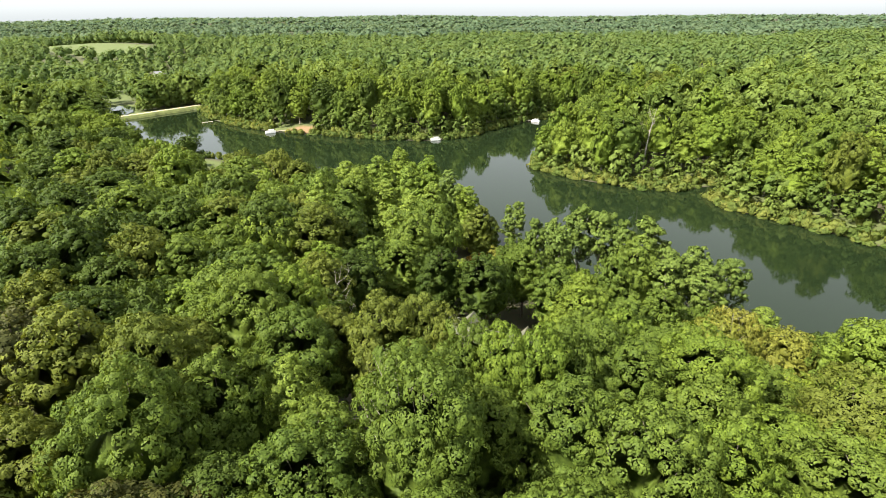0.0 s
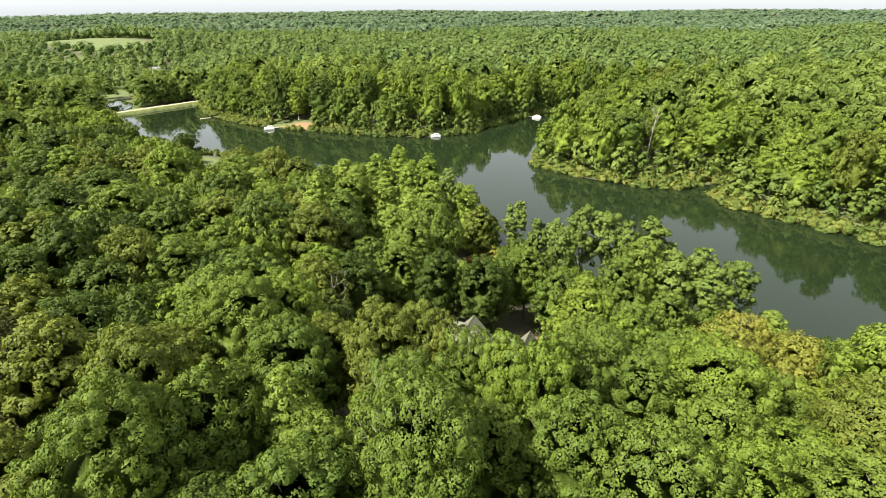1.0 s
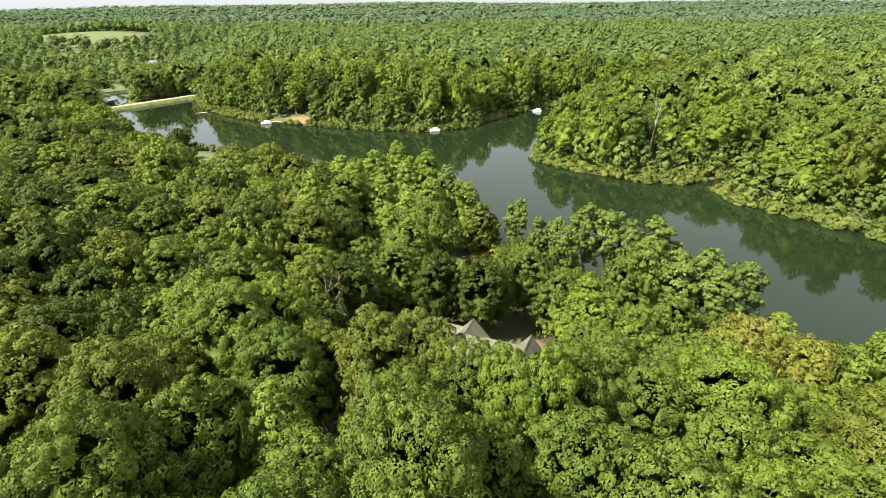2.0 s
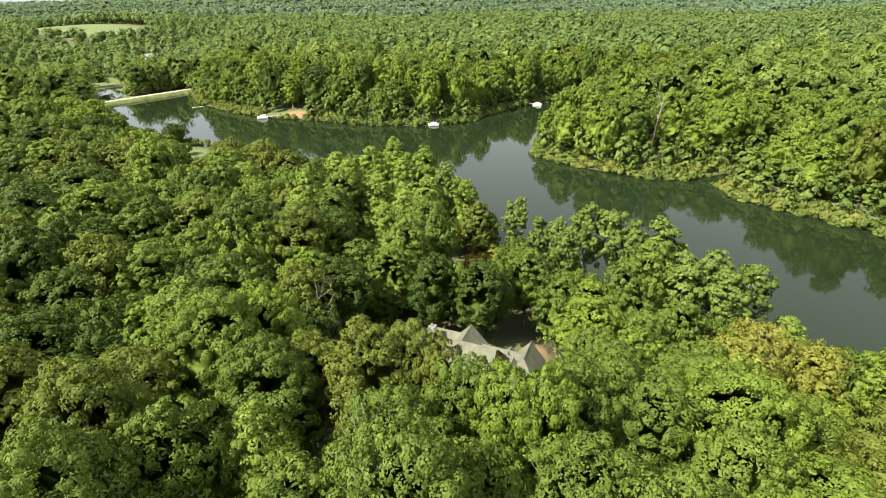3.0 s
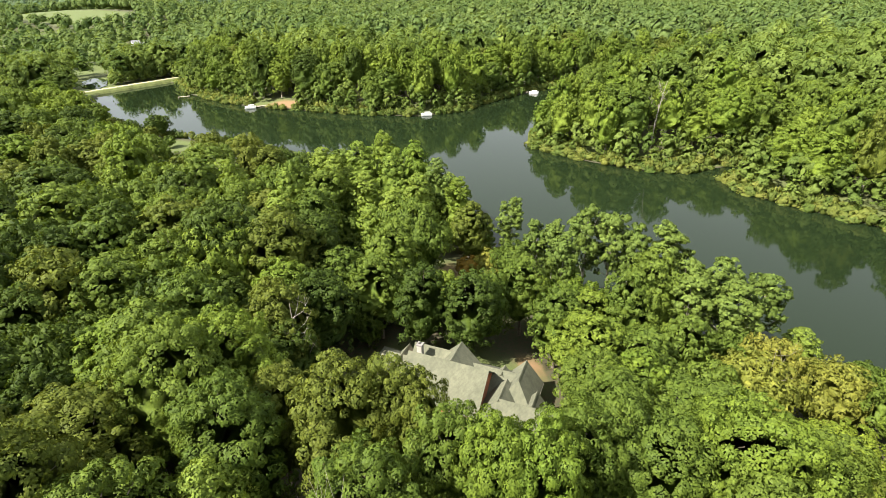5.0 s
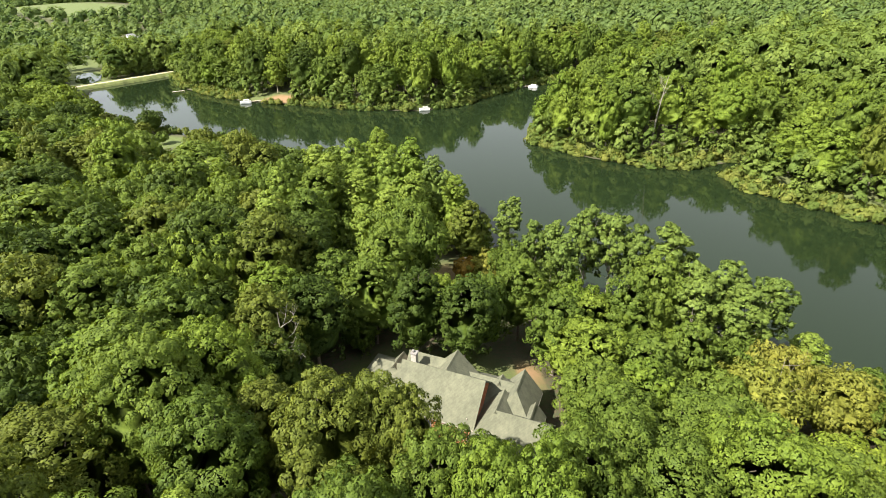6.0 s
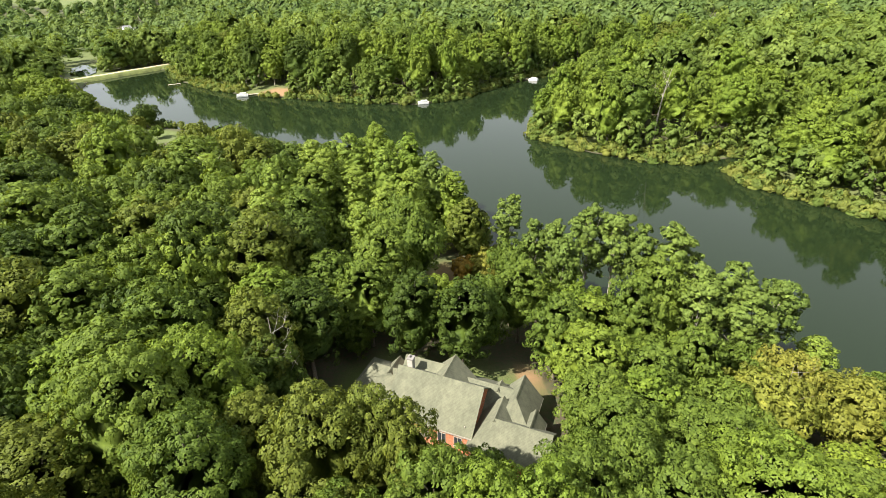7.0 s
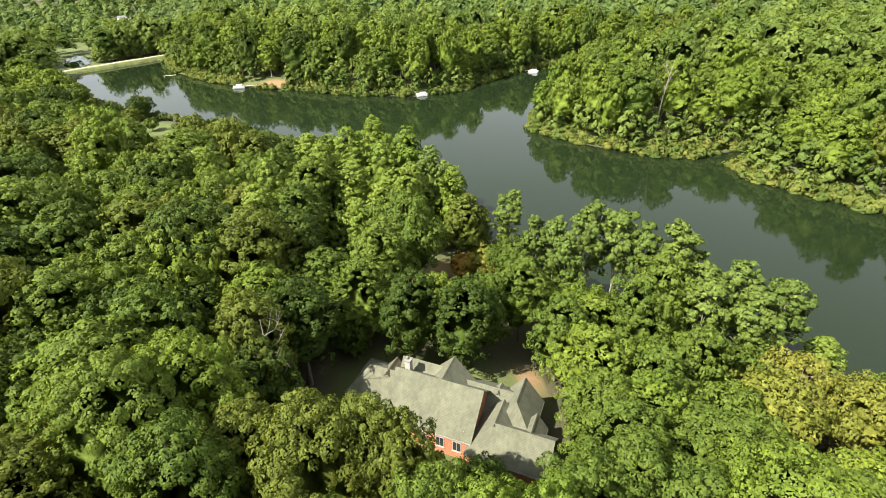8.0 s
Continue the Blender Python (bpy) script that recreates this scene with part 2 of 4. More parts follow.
def part(name, bm, mat, parent=None, label=""):
    """Links a bmesh as one mesh object under its thing."""
    me = bpy.data.meshes.new(name)
    if len(bm.faces) > 1:
        bmesh.ops.recalc_face_normals(bm, faces=bm.faces)
    bm.to_mesh(me)
    bm.free()
    me.materials.append(mat)
    ob = new(name, me)
    ob.parent = parent
    return tagged(ob, label)


def solid(bm, corners, faces):
    vs = [bm.verts.new(c) for c in corners]
    for f in faces:
        bm.faces.new([vs[i] for i in f])
    return vs


BOX = ((0, 1, 2, 3), (7, 6, 5, 4), (0, 4, 5, 1), (1, 5, 6, 2), (2, 6, 7, 3), (3, 7, 4, 0))


def box(bm, x0, x1, y0, y1, z0, z1):
    solid(bm, [(x0, y0, z0), (x0, y1, z0), (x1, y1, z0), (x1, y0, z0), (x0, y0, z1), (x0, y1, z1), (x1, y1, z1), (x1, y0, z1)], BOX)


def tubes(paths, sides=6):
    """Vertices and quads of tapered tubes; each path is rows of x, y, z, radius."""
    verts, faces, n = [], [], 0
    ring = np.arange(sides) * 2 * np.pi / sides
    for path in paths:
        path = np.asarray(path, float)
        for i, (x, y, z, r) in enumerate(path):
            d = path[min(i + 1, len(path) - 1), :3] - path[max(i - 1, 0), :3]
            d /= np.linalg.norm(d)
            a = np.cross(d, (0.31, 0.95, 0.05))
            a /= np.linalg.norm(a)
            b = np.cross(d, a)
            verts.append(np.array((x, y, z)) + r * (np.cos(ring)[:, None] * a + np.sin(ring)[:, None] * b))
            if i:
                for k in range(sides):
                    j = (k + 1) % sides
                    faces.append((n + (i - 1) * sides + k, n + (i - 1) * sides + j, n + i * sides + j, n + i * sides + k))
        n += len(path) * sides
    return np.concatenate(verts), np.array(faces)


# ---- trees ----
def cards(rng, centres, normals, size, lean=0.55, slim=0.75):
    """Small leaf sprays at the given places, facing roughly along the normals: vertices, faces and the soft normal of each vertex."""
    n = len(centres)
    nrm = normals + rng.normal(0, lean, (n, 3))
    nrm /= np.linalg.norm(nrm, axis=1, keepdims=True)
    a = np.cross(nrm, rng.normal(0, 1, (n, 3)))
    a /= np.linalg.norm(a, axis=1, keepdims=True)
    b = np.cross(nrm, a)
    s = (size * rng.uniform(0.65, 1.3, n))[:, None]
    w = slim * rng.uniform(0.7, 1.2, n)[:, None]
    v = np.stack([centres + a * s, centres - a * s * 0.55 + b * s * w, centres - a * s * 0.55 - b * s * w], 1)
    soft = unit(unit(normals) + nrm * 0.45)
    return v.reshape(-1, 3), np.arange(3 * n).reshape(-1, 3), np.repeat(soft, 3, axis=0)


def unit(v):
    return v / np.linalg.norm(v, axis=1, keepdims=True)


def outward(rng, away, low=-0.25):
    """Random directions, turned so that few of them point back against away."""
    n = unit(rng.normal(0, 1, away.shape))
    n[(n * away).sum(1) < low] *= -1
    return n


def profile(kind, u):
    """Half width of a crown at the height u, from -1 at its foot to 1 at its top."""
    if kind == "spire":
        return np.sqrt(np.clip(1 - ((u + 1) / 2) ** 2.6, 0, 1)) * (0.8 + 0.2 * np.clip((u + 1) / 0.5, 0, 1))
    if kind == "tall":
        return np.sqrt(np.clip(1 - np.clip((u + 0.35) / 1.35, 0, 1) ** 2, 0, 1)) * (1 - 0.35 * np.clip(-u, 0, 1) ** 2)
    foot = 0.30 if kind == "full" else 0.42
    return np.sqrt(np.clip(1 - np.clip(u, 0, 1) ** 2.3, 0, 1)) * (1 - foot * np.clip(-u, 0, 1) ** 2)


def buried(places, centres, radii, own):
    """Which places lie inside a clump other than their own."""
    out = np.zeros(len(places), bool)
    c2 = (centres**2).sum(1) - radii**2
    for i in range(0, len(places), 8000):
        p, o = places[i:i + 8000], own[i:i + 8000]
        d = (p**2).sum(1)[:, None] + c2[None] - 2 * p @ centres.T
        d[np.arange(len(p)), o] = 1.0
        out[i:i + 8000] = (d < 0).any(1)
    return out


def core(rng, centres, radii, mid, half, radius, grid, inset, full=0.5):
    """A lumpy skin over a crown's lobes, in place of its inner leaves: added to block light through the gaps."""
    rows, cols = grid
    eye = np.array((0.0, 0.0, mid - 0.2 * half))
    pol = np.repeat(np.linspace(0.06, 2.35, rows), cols) + rng.normal(0, 0.03, rows * cols)
    az = np.tile(np.arange(cols), rows) * 2 * np.pi / cols + np.repeat(np.arange(rows) % 2, cols) * np.pi / cols + rng.normal(0, 0.04, rows * cols)
    way = np.stack([np.sin(pol) * np.cos(az), np.sin(pol) * np.sin(az), np.cos(pol)], 1)
    rel = centres - eye
    b = way @ rel.T
    k = b * b - (rel**2).sum(1)[None] + radii[None] ** 2
    t = np.where(k > 0, b + np.sqrt(np.maximum(k, 0)), 0.0)
    on, t = t.argmax(1), t.max(1)
    least = full / np.sqrt((way[:, 0] ** 2 + way[:, 1] ** 2) / radius**2 + way[:, 2] ** 2 / half**2)
    reach = np.maximum(t, least).reshape(rows, cols)
    for _ in range(2):
        up, down = np.vstack([reach[:1], reach[:-1]]), np.vstack([reach[1:], reach[-1:]])
        reach = (2 * reach + np.roll(reach, 1, 1) + np.roll(reach, -1, 1) + up + down) / 6
    v = eye + way * (reach.ravel() * inset * rng.uniform(0.96, 1.04, len(t)))[:, None]
    m = unit(np.where((t > least)[:, None], unit(v - centres[on]) * 1.2, 0) + way * 0.6)
    i, j = np.meshgrid(np.arange(rows - 1), np.arange(cols), indexing="ij")
    p, q = (i * cols + j).ravel(), (i * cols + (j + 1) % cols).ravel()
    f = np.concatenate([np.stack([p, p + cols, q], 1), np.stack([q, p + cols, q + cols], 1)])
    top = np.stack([np.zeros(cols - 2, int), np.arange(1, cols - 1), np.arange(2, cols)], 1)
    return v, np.concatenate([f, top]), m


def crown(seed, radius, low, top, puffs, count, size, kind="broad", lean=0.42):
    """A crown between two heights: lobes on the limbs, leafy clumps on the lobes, leaf sprays on the clumps, with gaps between them."""
    rng = np.random.default_rng(seed)
    mid, half = (low + top) / 2, (top - low) / 2
    lobes = max(6, int(puffs / (3.6 if kind == "pine" else 4.2)))
    if kind == "pine":
        d = unit(rng.normal(0, 1, (lobes, 3)) * (1, 1, 0.9) + (0, 0, 0.15))
        reach = rng.uniform(0.35, 0.92, lobes)
        wide, lr, squash = np.clip(1.0 - 0.2 * d[:, 2], 0.4, 1), radius * rng.uniform(0.20, 0.33, lobes), 0.75
        c = np.stack([d[:, 0] * radius * reach * wide, d[:, 1] * radius * reach * wide, mid + d[:, 2] * half * np.minimum(reach + 0.15, 0.88)], 1)
        c[0] = (0.0, 0.0, top - lr[0] * squash - 0.1 * half)
    else:
        k = (np.arange(lobes) + 0.5) / lobes
        u = np.clip(-0.92 + 1.88 * k**0.55 + rng.normal(0, 0.05, lobes), -0.95, 1.0)
        a = np.arange(lobes) * 2.39996 + rng.normal(0, 0.25, lobes)
        lr, squash = radius * rng.uniform(0.24, 0.40, lobes) * (0.6 + 0.4 * profile(kind, u)) * (1.25 if lobes < 24 else 1.0), 1.0
        if kind == "tall":
            lr = lr * 1.4
        bulge = 1 + 0.13 * np.sin(2 * a + rng.uniform(0, 6)) + 0.10 * np.sin(3 * a + 2 * u + rng.uniform(0, 6))
        out = np.maximum(profile(kind, u) * radius * bulge * rng.uniform(0.70, 1.10, lobes) - lr * 0.7, 0.0)
        c = np.stack([np.cos(a) * out, np.sin(a) * out, mid + u * half - lr * np.clip(u, -0.5, 1) * 0.8], 1)
        d = unit(np.stack([np.cos(a) * profile(kind, u), np.sin(a) * profile(kind, u), 0.25 + np.clip(u, 0, 1) ** 2 * 0.9], 1))
    on = np.concatenate([np.arange(lobes)] * 2 + [rng.choice(lobes, max(puffs - 2 * lobes, 0), p=lr**2 / (lr**2).sum())])[:puffs]
    n1 = outward(rng, d[on] * 0.8 + np.array((0, 0, 0.45)), -0.15)
    pc = c[on] + n1 * (lr[on] * rng.uniform(0.65, 1.0, puffs))[:, None] * (1, 1, squash)
    pr = lr[on] * rng.uniform(0.27, 0.48, puffs) * (1.3 if count < 1000 else 1.0)
    share = pr**2 * (0.35 + 0.65 * smooth(pc[:, 2], low + 0.2 * half, mid + 0.35 * half))
    at = rng.choice(puffs, int(count * 2.6), p=share / share.sum())
    n2 = outward(rng, n1[at] + np.array((0, 0, 0.3)), -0.3)
    place = pc[at] + n2 * (pr[at] * rng.uniform(0.55, 1.1, len(at)) ** 0.5)[:, None] * (1, 1, 0.85)
    free = np.flatnonzero(~buried(place, pc, pr * 0.86, at))[:count]
    at, n2, place = at[free], n2[free], place[free]
    far = count < 2000
    face = n2 * (0.5 if far else 0.9) + n1[at] * (0.6 if far else 0.4) + d[on][at] * (0.4 if far else 0.15) + np.array((0, 0, 0.12 if far else 0.05))
    verts, faces, soft = cards(rng, place, face, size, lean + (0.3 if kind == "pine" else 0), 0.42 if kind == "pine" else 0.72)
    if kind == "pine":
        # inner twigs and needles, in the shade
        k = rng.choice(lobes, count // 7)
        spot = c[k] + rng.normal(0, 0.3, (len(k), 3)) * lr[k][:, None]
        v, f, m = cards(rng, spot, unit(spot - np.array((0, 0, mid)) + (0, 0, 0.01)), size * 1.8, lean)
    elif far:
        v, f, m = core(rng, np.concatenate([c, pc]), np.concatenate([lr * 0.9, pr * 0.95]), mid, half, radius, (11, 16) if count > 700 else (8, 12) if count > 300 else (5, 8) if count > 30 else (3, 6), *((0.74, 0.66) if count > 700 else (0.66, 0.6) if count > 300 else (0.82, 0.84)))
    else:
        v, f, m = core(rng, c, lr, mid, half, radius, (13, 18), *((0.8, 0.72) if size > 0.36 else (0.76, 0.64)))
    return (np.concatenate([verts, v]), np.concatenate([faces, f + len(verts)]), np.concatenate([soft, m])), c


def trunk_paths(seed, h, girth, limbs, low, tips):
    rng = np.random.default_rng(seed)
    bend = rng.normal(0, 0.012, 2) * h
    zs = np.array((-0.8, 0.0, 0.35, 0.7, 0.92)) * 1.0
    stem = [(bend[0] * max(z, 0) ** 2, bend[1] * max(z, 0) ** 2, z * h if z > 0 else z, girth * (1.25 if z <= 0 else 1 - 0.85 * z)) for z in zs]
    out = [stem]
    order = rng.permutation(len(tips))[:limbs]
    for i in order:
        tip = tips[i]
        z0 = rng.uniform(low * 0.85, max(low + 0.1, tip[2] - 1.0))
        z0 = min(z0, tip[2] - 0.5)
        r = girth * 0.32
        out.append([(0, 0, z0, r), (tip[0] * 0.5, tip[1] * 0.5, z0 + (tip[2] - z0) * 0.65, r * 0.6), (tip[0], tip[1], tip[2], r * 0.18)])
    return out


TREES = {}


def tree_kind(name, seeds, radius, low, h, puffs, count, size, kind, girth, bark, limbs):
    """A few trees of one kind, each a trunk mesh and a crown mesh; low and h in metres."""
    TREES[name] = []
    for s in seeds:
        (v, f, m), tips = crown(s, radius, low, h, puffs, count, size, kind, 0.42 if size < 0.3 else 0.28)
        tv, tf = tubes(trunk_paths(s, h * 0.93, girth, limbs, low, tips))
        TREES[name].append((raw_mesh("crown", v, f, LEAF["green"], normals=m), raw_mesh("trunk", tv, tf, bark, True), radius, h))


tree_kind("oak", (1, 2, 3, 4, 5, 6), 5.6, 2.0, 22.0, 430, 26000, 0.15, "broad", 0.36, BARK, 12)
tree_kind("oak_mid", (1, 2, 3, 4, 5, 6), 5.6, 2.0, 22.0, 380, 11000, 0.225, "broad", 0.36, BARK, 9)
tree_kind("oak_far", (1, 2, 3, 4, 5, 6), 5.6, 2.0, 22.0, 300, 6000, 0.31, "broad", 0.36, BARK, 6)
tree_kind("maple", (11, 12, 13), 4.6, 1.0, 18.0, 400, 19000, 0.145, "full", 0.26, BARK, 8)
tree_kind("maple_mid", (11, 12, 13), 4.6, 1.0, 18.0, 340, 8600, 0.215, "full", 0.26, BARK, 6)
tree_kind("maple_far", (11, 12, 13), 4.6, 1.0, 18.0, 240, 4200, 0.31, "full", 0.26, BARK, 4)
tree_kind("squat_mid", (14, 15, 16, 17), 6.8, 0.6, 14.0, 360, 9500, 0.25, "full", 0.3, BARK, 7)
tree_kind("squat_far", (14, 15, 16, 17), 6.8, 0.6, 14.0, 300, 5200, 0.34, "full", 0.3, BARK, 4)
tree_kind("low_far", (18, 19), 4.0, 0.3, 10.0, 160, 2600, 0.28, "full", 0.2, BARK, 3)
tree_kind("bank", (51, 52, 53, 54, 55, 56, 57, 58), 7.0, 1.0, 22.0, 230, 4200, 0.38, "full", 0.34, PALE_BARK, 7)
tree_kind("poplar", (21, 22, 23), 3.9, 1.5, 24.0, 330, 14000, 0.155, "tall", 0.22, PALE_BARK, 8)
tree_kind("poplar_mid", (21, 22, 23), 3.9, 1.5, 24.0, 300, 8500, 0.2, "tall", 0.22, PALE_BARK, 6)
tree_kind("poplar_far", (21, 22, 23), 3.9, 1.5, 24.0, 260, 5200, 0.28, "tall", 0.22, PALE_BARK, 6)
tree_kind("pine", (31, 32, 33, 34), 4.0, 9.5, 23.0, 230, 11000, 0.22, "pine", 0.20, PALE_BARK, 12)
tree_kind("shrub", (41, 42), 2.4, 0.2, 4.2, 60, 3200, 0.14, "broad", 0.07, BARK, 6)

LABELS = {
    "oak": "tall oak with a broad green lumpy crown", "maple": "round full-crowned maple standing in the woods",
    "poplar": "slender light green poplar near the lake shore", "pine": "tall pine with a bare pale trunk and flat-topped crown",
    "shrub": "low leafy shrub in a clearing", "bank": "tall full-crowned green tree on the far lake shore",
}
COLOUR_WORDS = {"green": "green", "dark": "dark green", "bright": "bright yellow-green", "gold": "golden yellow", "yellow": "bright yellow", "olive": "olive brown-green", "russet": "dull brownish",
                "poplar": "light green", "needles": "grey-green", "orange": "orange"}
PLANTED = []


def plant(kind, x, y, top, spread_to, leaf, turn=None, which=None, label=""):
    """A tree whose crown reaches the height top over the lake and is spread_to metres in radius."""
    i = len(PLANTED)
    crowns = TREES[kind]
    away = math.hypot(x - 1, max(y - 34, 12 - y, 0))
    if kind + "_far" in TREES and away > 46:
        crowns = TREES[kind + ("_mid" if away < 80 else "_far")]
    z = float(height(x, y))
    h = max(top - z, 2.5)
    if kind in ("oak", "maple") and h < 3.0 * spread_to and away > 46:
        crowns = TREES["squat_mid" if away < 110 else "squat_far"]
    if kind == "maple" and h < 12.5 and away > 80:
        crowns = TREES["low_far"]
    cm, tm, r0, h0 = crowns[(i * 7 + 3) % len(crowns) if which is None else which]
    name = {"oak": "oak_tree", "maple": "maple_tree", "poplar": "poplar_tree", "pine": "pine_tree", "shrub": "shrub", "bank": "shore_tree"}[kind]
    base = new(name)
    base.empty_display_size = 0.5
    base.location = (x, y, z)
    base.rotation_euler = (0, 0, (i * 2.399) % 6.283 if turn is None else turn)
    base.scale = (spread_to / r0, spread_to / r0, h / h0)
    for n, me in (("trunk", tm), ("crown", cm)):
        ob = new(n, me)
        ob.parent = base
        if n == "crown":
            ob.material_slots[0].link = "OBJECT"
            ob.material_slots[0].material = LEAF[leaf]
    words = label or LABELS[kind].replace("green", COLOUR_WORDS[leaf], 1) if kind != "maple" else label or f"{COLOUR_WORDS[leaf]} round full-crowned maple in the woods"
    tagged(base, words, "shrub" if kind == "shrub" else "tree", "trees of the wood by the lake" if kind != "shrub" else "shrubs")
    PLANTED.append((x, y, spread_to))
    return base


# ---- large structure ----
def build_ground():
    rings = np.concatenate([np.arange(0, 440, 4.5), np.geomspace(440, 4960, 62)])
    turns = np.linspace(0, 2 * np.pi, 420, endpoint=False)
    r, a = np.meshgrid(rings, turns, indexing="ij")
    x, y = r * np.sin(a), 150 + r * np.cos(a)
    far = np.hypot(x, y - 10)
    pull = np.minimum(1, 4950 / np.maximum(far, 1))
    x, y = x * pull, 10 + (y - 10) * pull
    z = height(x, y)
    n = len(turns)
    i, j = np.meshgrid(np.arange(len(rings) - 1), np.arange(n), indexing="ij")
    k = (j + 1) % n
    faces = np.stack([i * n + j, (i + 1) * n + j, (i + 1) * n + k, i * n + k], -1).reshape(-1, 4)
    me = raw_mesh("ground", np.stack([x, y, z], -1).reshape(-1, 3), faces[:, ::-1], ground_material(), True)
    lake_side = to_lake(x, y).reshape(x.shape)
    bank = (1 - smooth(lake_side, 8, 22)) * ~this_side(x, y) * 0.8
    point_value(me, "grass", np.maximum(np.maximum(openness(x, y)[1], bank), parkland(x, y)).ravel())
    bare = np.maximum(1 - smooth(np.hypot((x + 117) / 11, (y - 309) / 6), 0.7, 1.1), 1 - smooth(np.hypot((x - 7.6) / 2.6, (y - 91.0) / 1.9), 0.6, 1.1))
    bare = np.maximum(bare, 0.7 * (1 - smooth(np.hypot((x + 8) / 5, (y - 127) / 5), 0.6, 1.1)))
    point_value(me, "clay", bare.ravel())
    tagged(new("ground", me), "brown leaf-strewn forest ground with grassy clearings", "ground", kind="structure")


build_ground()
bm = bmesh.new()
for v in ((-262, 322), (-262, 50), (250, 50), (250, 420), (-224, 420), (-224, 398)):
    bm.verts.new((*v, 0.0))
bm.faces.new(bm.verts)
tagged(part("lake_water", bm, water_material()), "dark green calm lake water reflecting the sky", "water", kind="structure")

# ---- house ----
def shingle_material():
    m, nt, out = material("roof_shingles")
    patch, grain = noise_at(nt, 0.45, 3.0), noise_at(nt, 9.0, 3.0)
    streak = noise_at(nt, 1.6, 3.0, stretch=(1.0, 1.0, 0.12))
    c = mix(nt, spread(nt, patch, 0.3, 0.7), (0.094, 0.098, 0.066), (0.128, 0.130, 0.088))
    c = mix(nt, 1.0, c, mix(nt, spread(nt, streak, 0.35, 0.65), (0.84, 0.85, 0.84), (1.12, 1.12, 1.1)), "MULTIPLY")
    c = mix(nt, 1.0, c, mix(nt, grain, (0.8, 0.8, 0.8), (1.2, 1.2, 1.2)), "MULTIPLY")
    xyz = nt.nodes.new("ShaderNodeSeparateXYZ")
    nt.links.new(nt.nodes.new("ShaderNodeTexCoord").outputs["Object"], xyz.inputs[0])
    course = nt.nodes.new("ShaderNodeMath")
    course.operation = "FRACT"
    n = nt.nodes.new("ShaderNodeMath")
    n.operation = "MULTIPLY"
    n.inputs[1].default_value = 9.0
    nt.links.new(xyz.outputs[2], n.inputs[0])
    nt.links.new(n.outputs[0], course.inputs[0])
    c = mix(nt, 1.0, c, mix(nt, spread(nt, course.outputs[0], 0.0, 0.3), (0.8, 0.8, 0.8), (1.04, 1.04, 1.04)), "MULTIPLY")
    p = node(nt, "ShaderNodeBsdfPrincipled", Roughness=0.92)
    nt.links.new(c, p.inputs["Base Color"])
    bump(nt, grain, 0.5, 0.02, p)
    nt.links.new(p.outputs[0], out.inputs["Surface"])
    return m


SHINGLE = shingle_material()
TRIM = plain("cream_trim", (0.32, 0.29, 0.24), 0.6, 0.1, 2.0)


def brick_material():
    m, nt, out = material("red_brick")
    tc = nt.nodes.new("ShaderNodeTexCoord")
    mp = nt.nodes.new("ShaderNodeMapping")
    mp.inputs["Rotation"].default_value = (radians(90), 0, 0)
    nt.links.new(tc.outputs["Object"], mp.inputs[0])
    b = node(nt, "ShaderNodeTexBrick", Scale=1.0)
    b.inputs["Brick Width"].default_value, b.inputs["Row Height"].default_value, b.inputs["Mortar Size"].default_value = 0.21, 0.075, 0.006
    b.inputs["Color1"].default_value, b.inputs["Color2"].default_value, b.inputs["Mortar"].default_value = (0.40, 0.11, 0.045, 1), (0.48, 0.16, 0.06, 1), (0.42, 0.32, 0.25, 1)
    nt.links.new(mp.outputs[0], b.inputs["Vector"])
    c = mix(nt, spread(nt, noise_at(nt, 0.8), 0.3, 0.7, 0, 0.35), b.outputs["Color"], (0.34, 0.12, 0.06))
    p = node(nt, "ShaderNodeBsdfPrincipled", Roughness=0.9)
    nt.links.new(c, p.inputs["Base Color"])
    nt.links.new(p.outputs[0], out.inputs["Surface"])
    return m


BRICK = brick_material()
GLASS = plain("window_glass", (0.03, 0.035, 0.04), 0.08, 0.1, 1.0)
house = new("house")
house.location = (*HOUSE, HOUSE_GROUND)
house.rotation_euler = (0, 0, math.atan2(HU[1], HU[0]))
tagged(house, "brick house with many grey-brown shingled gables in a clearing", "house")
G = HOUSE_GROUND


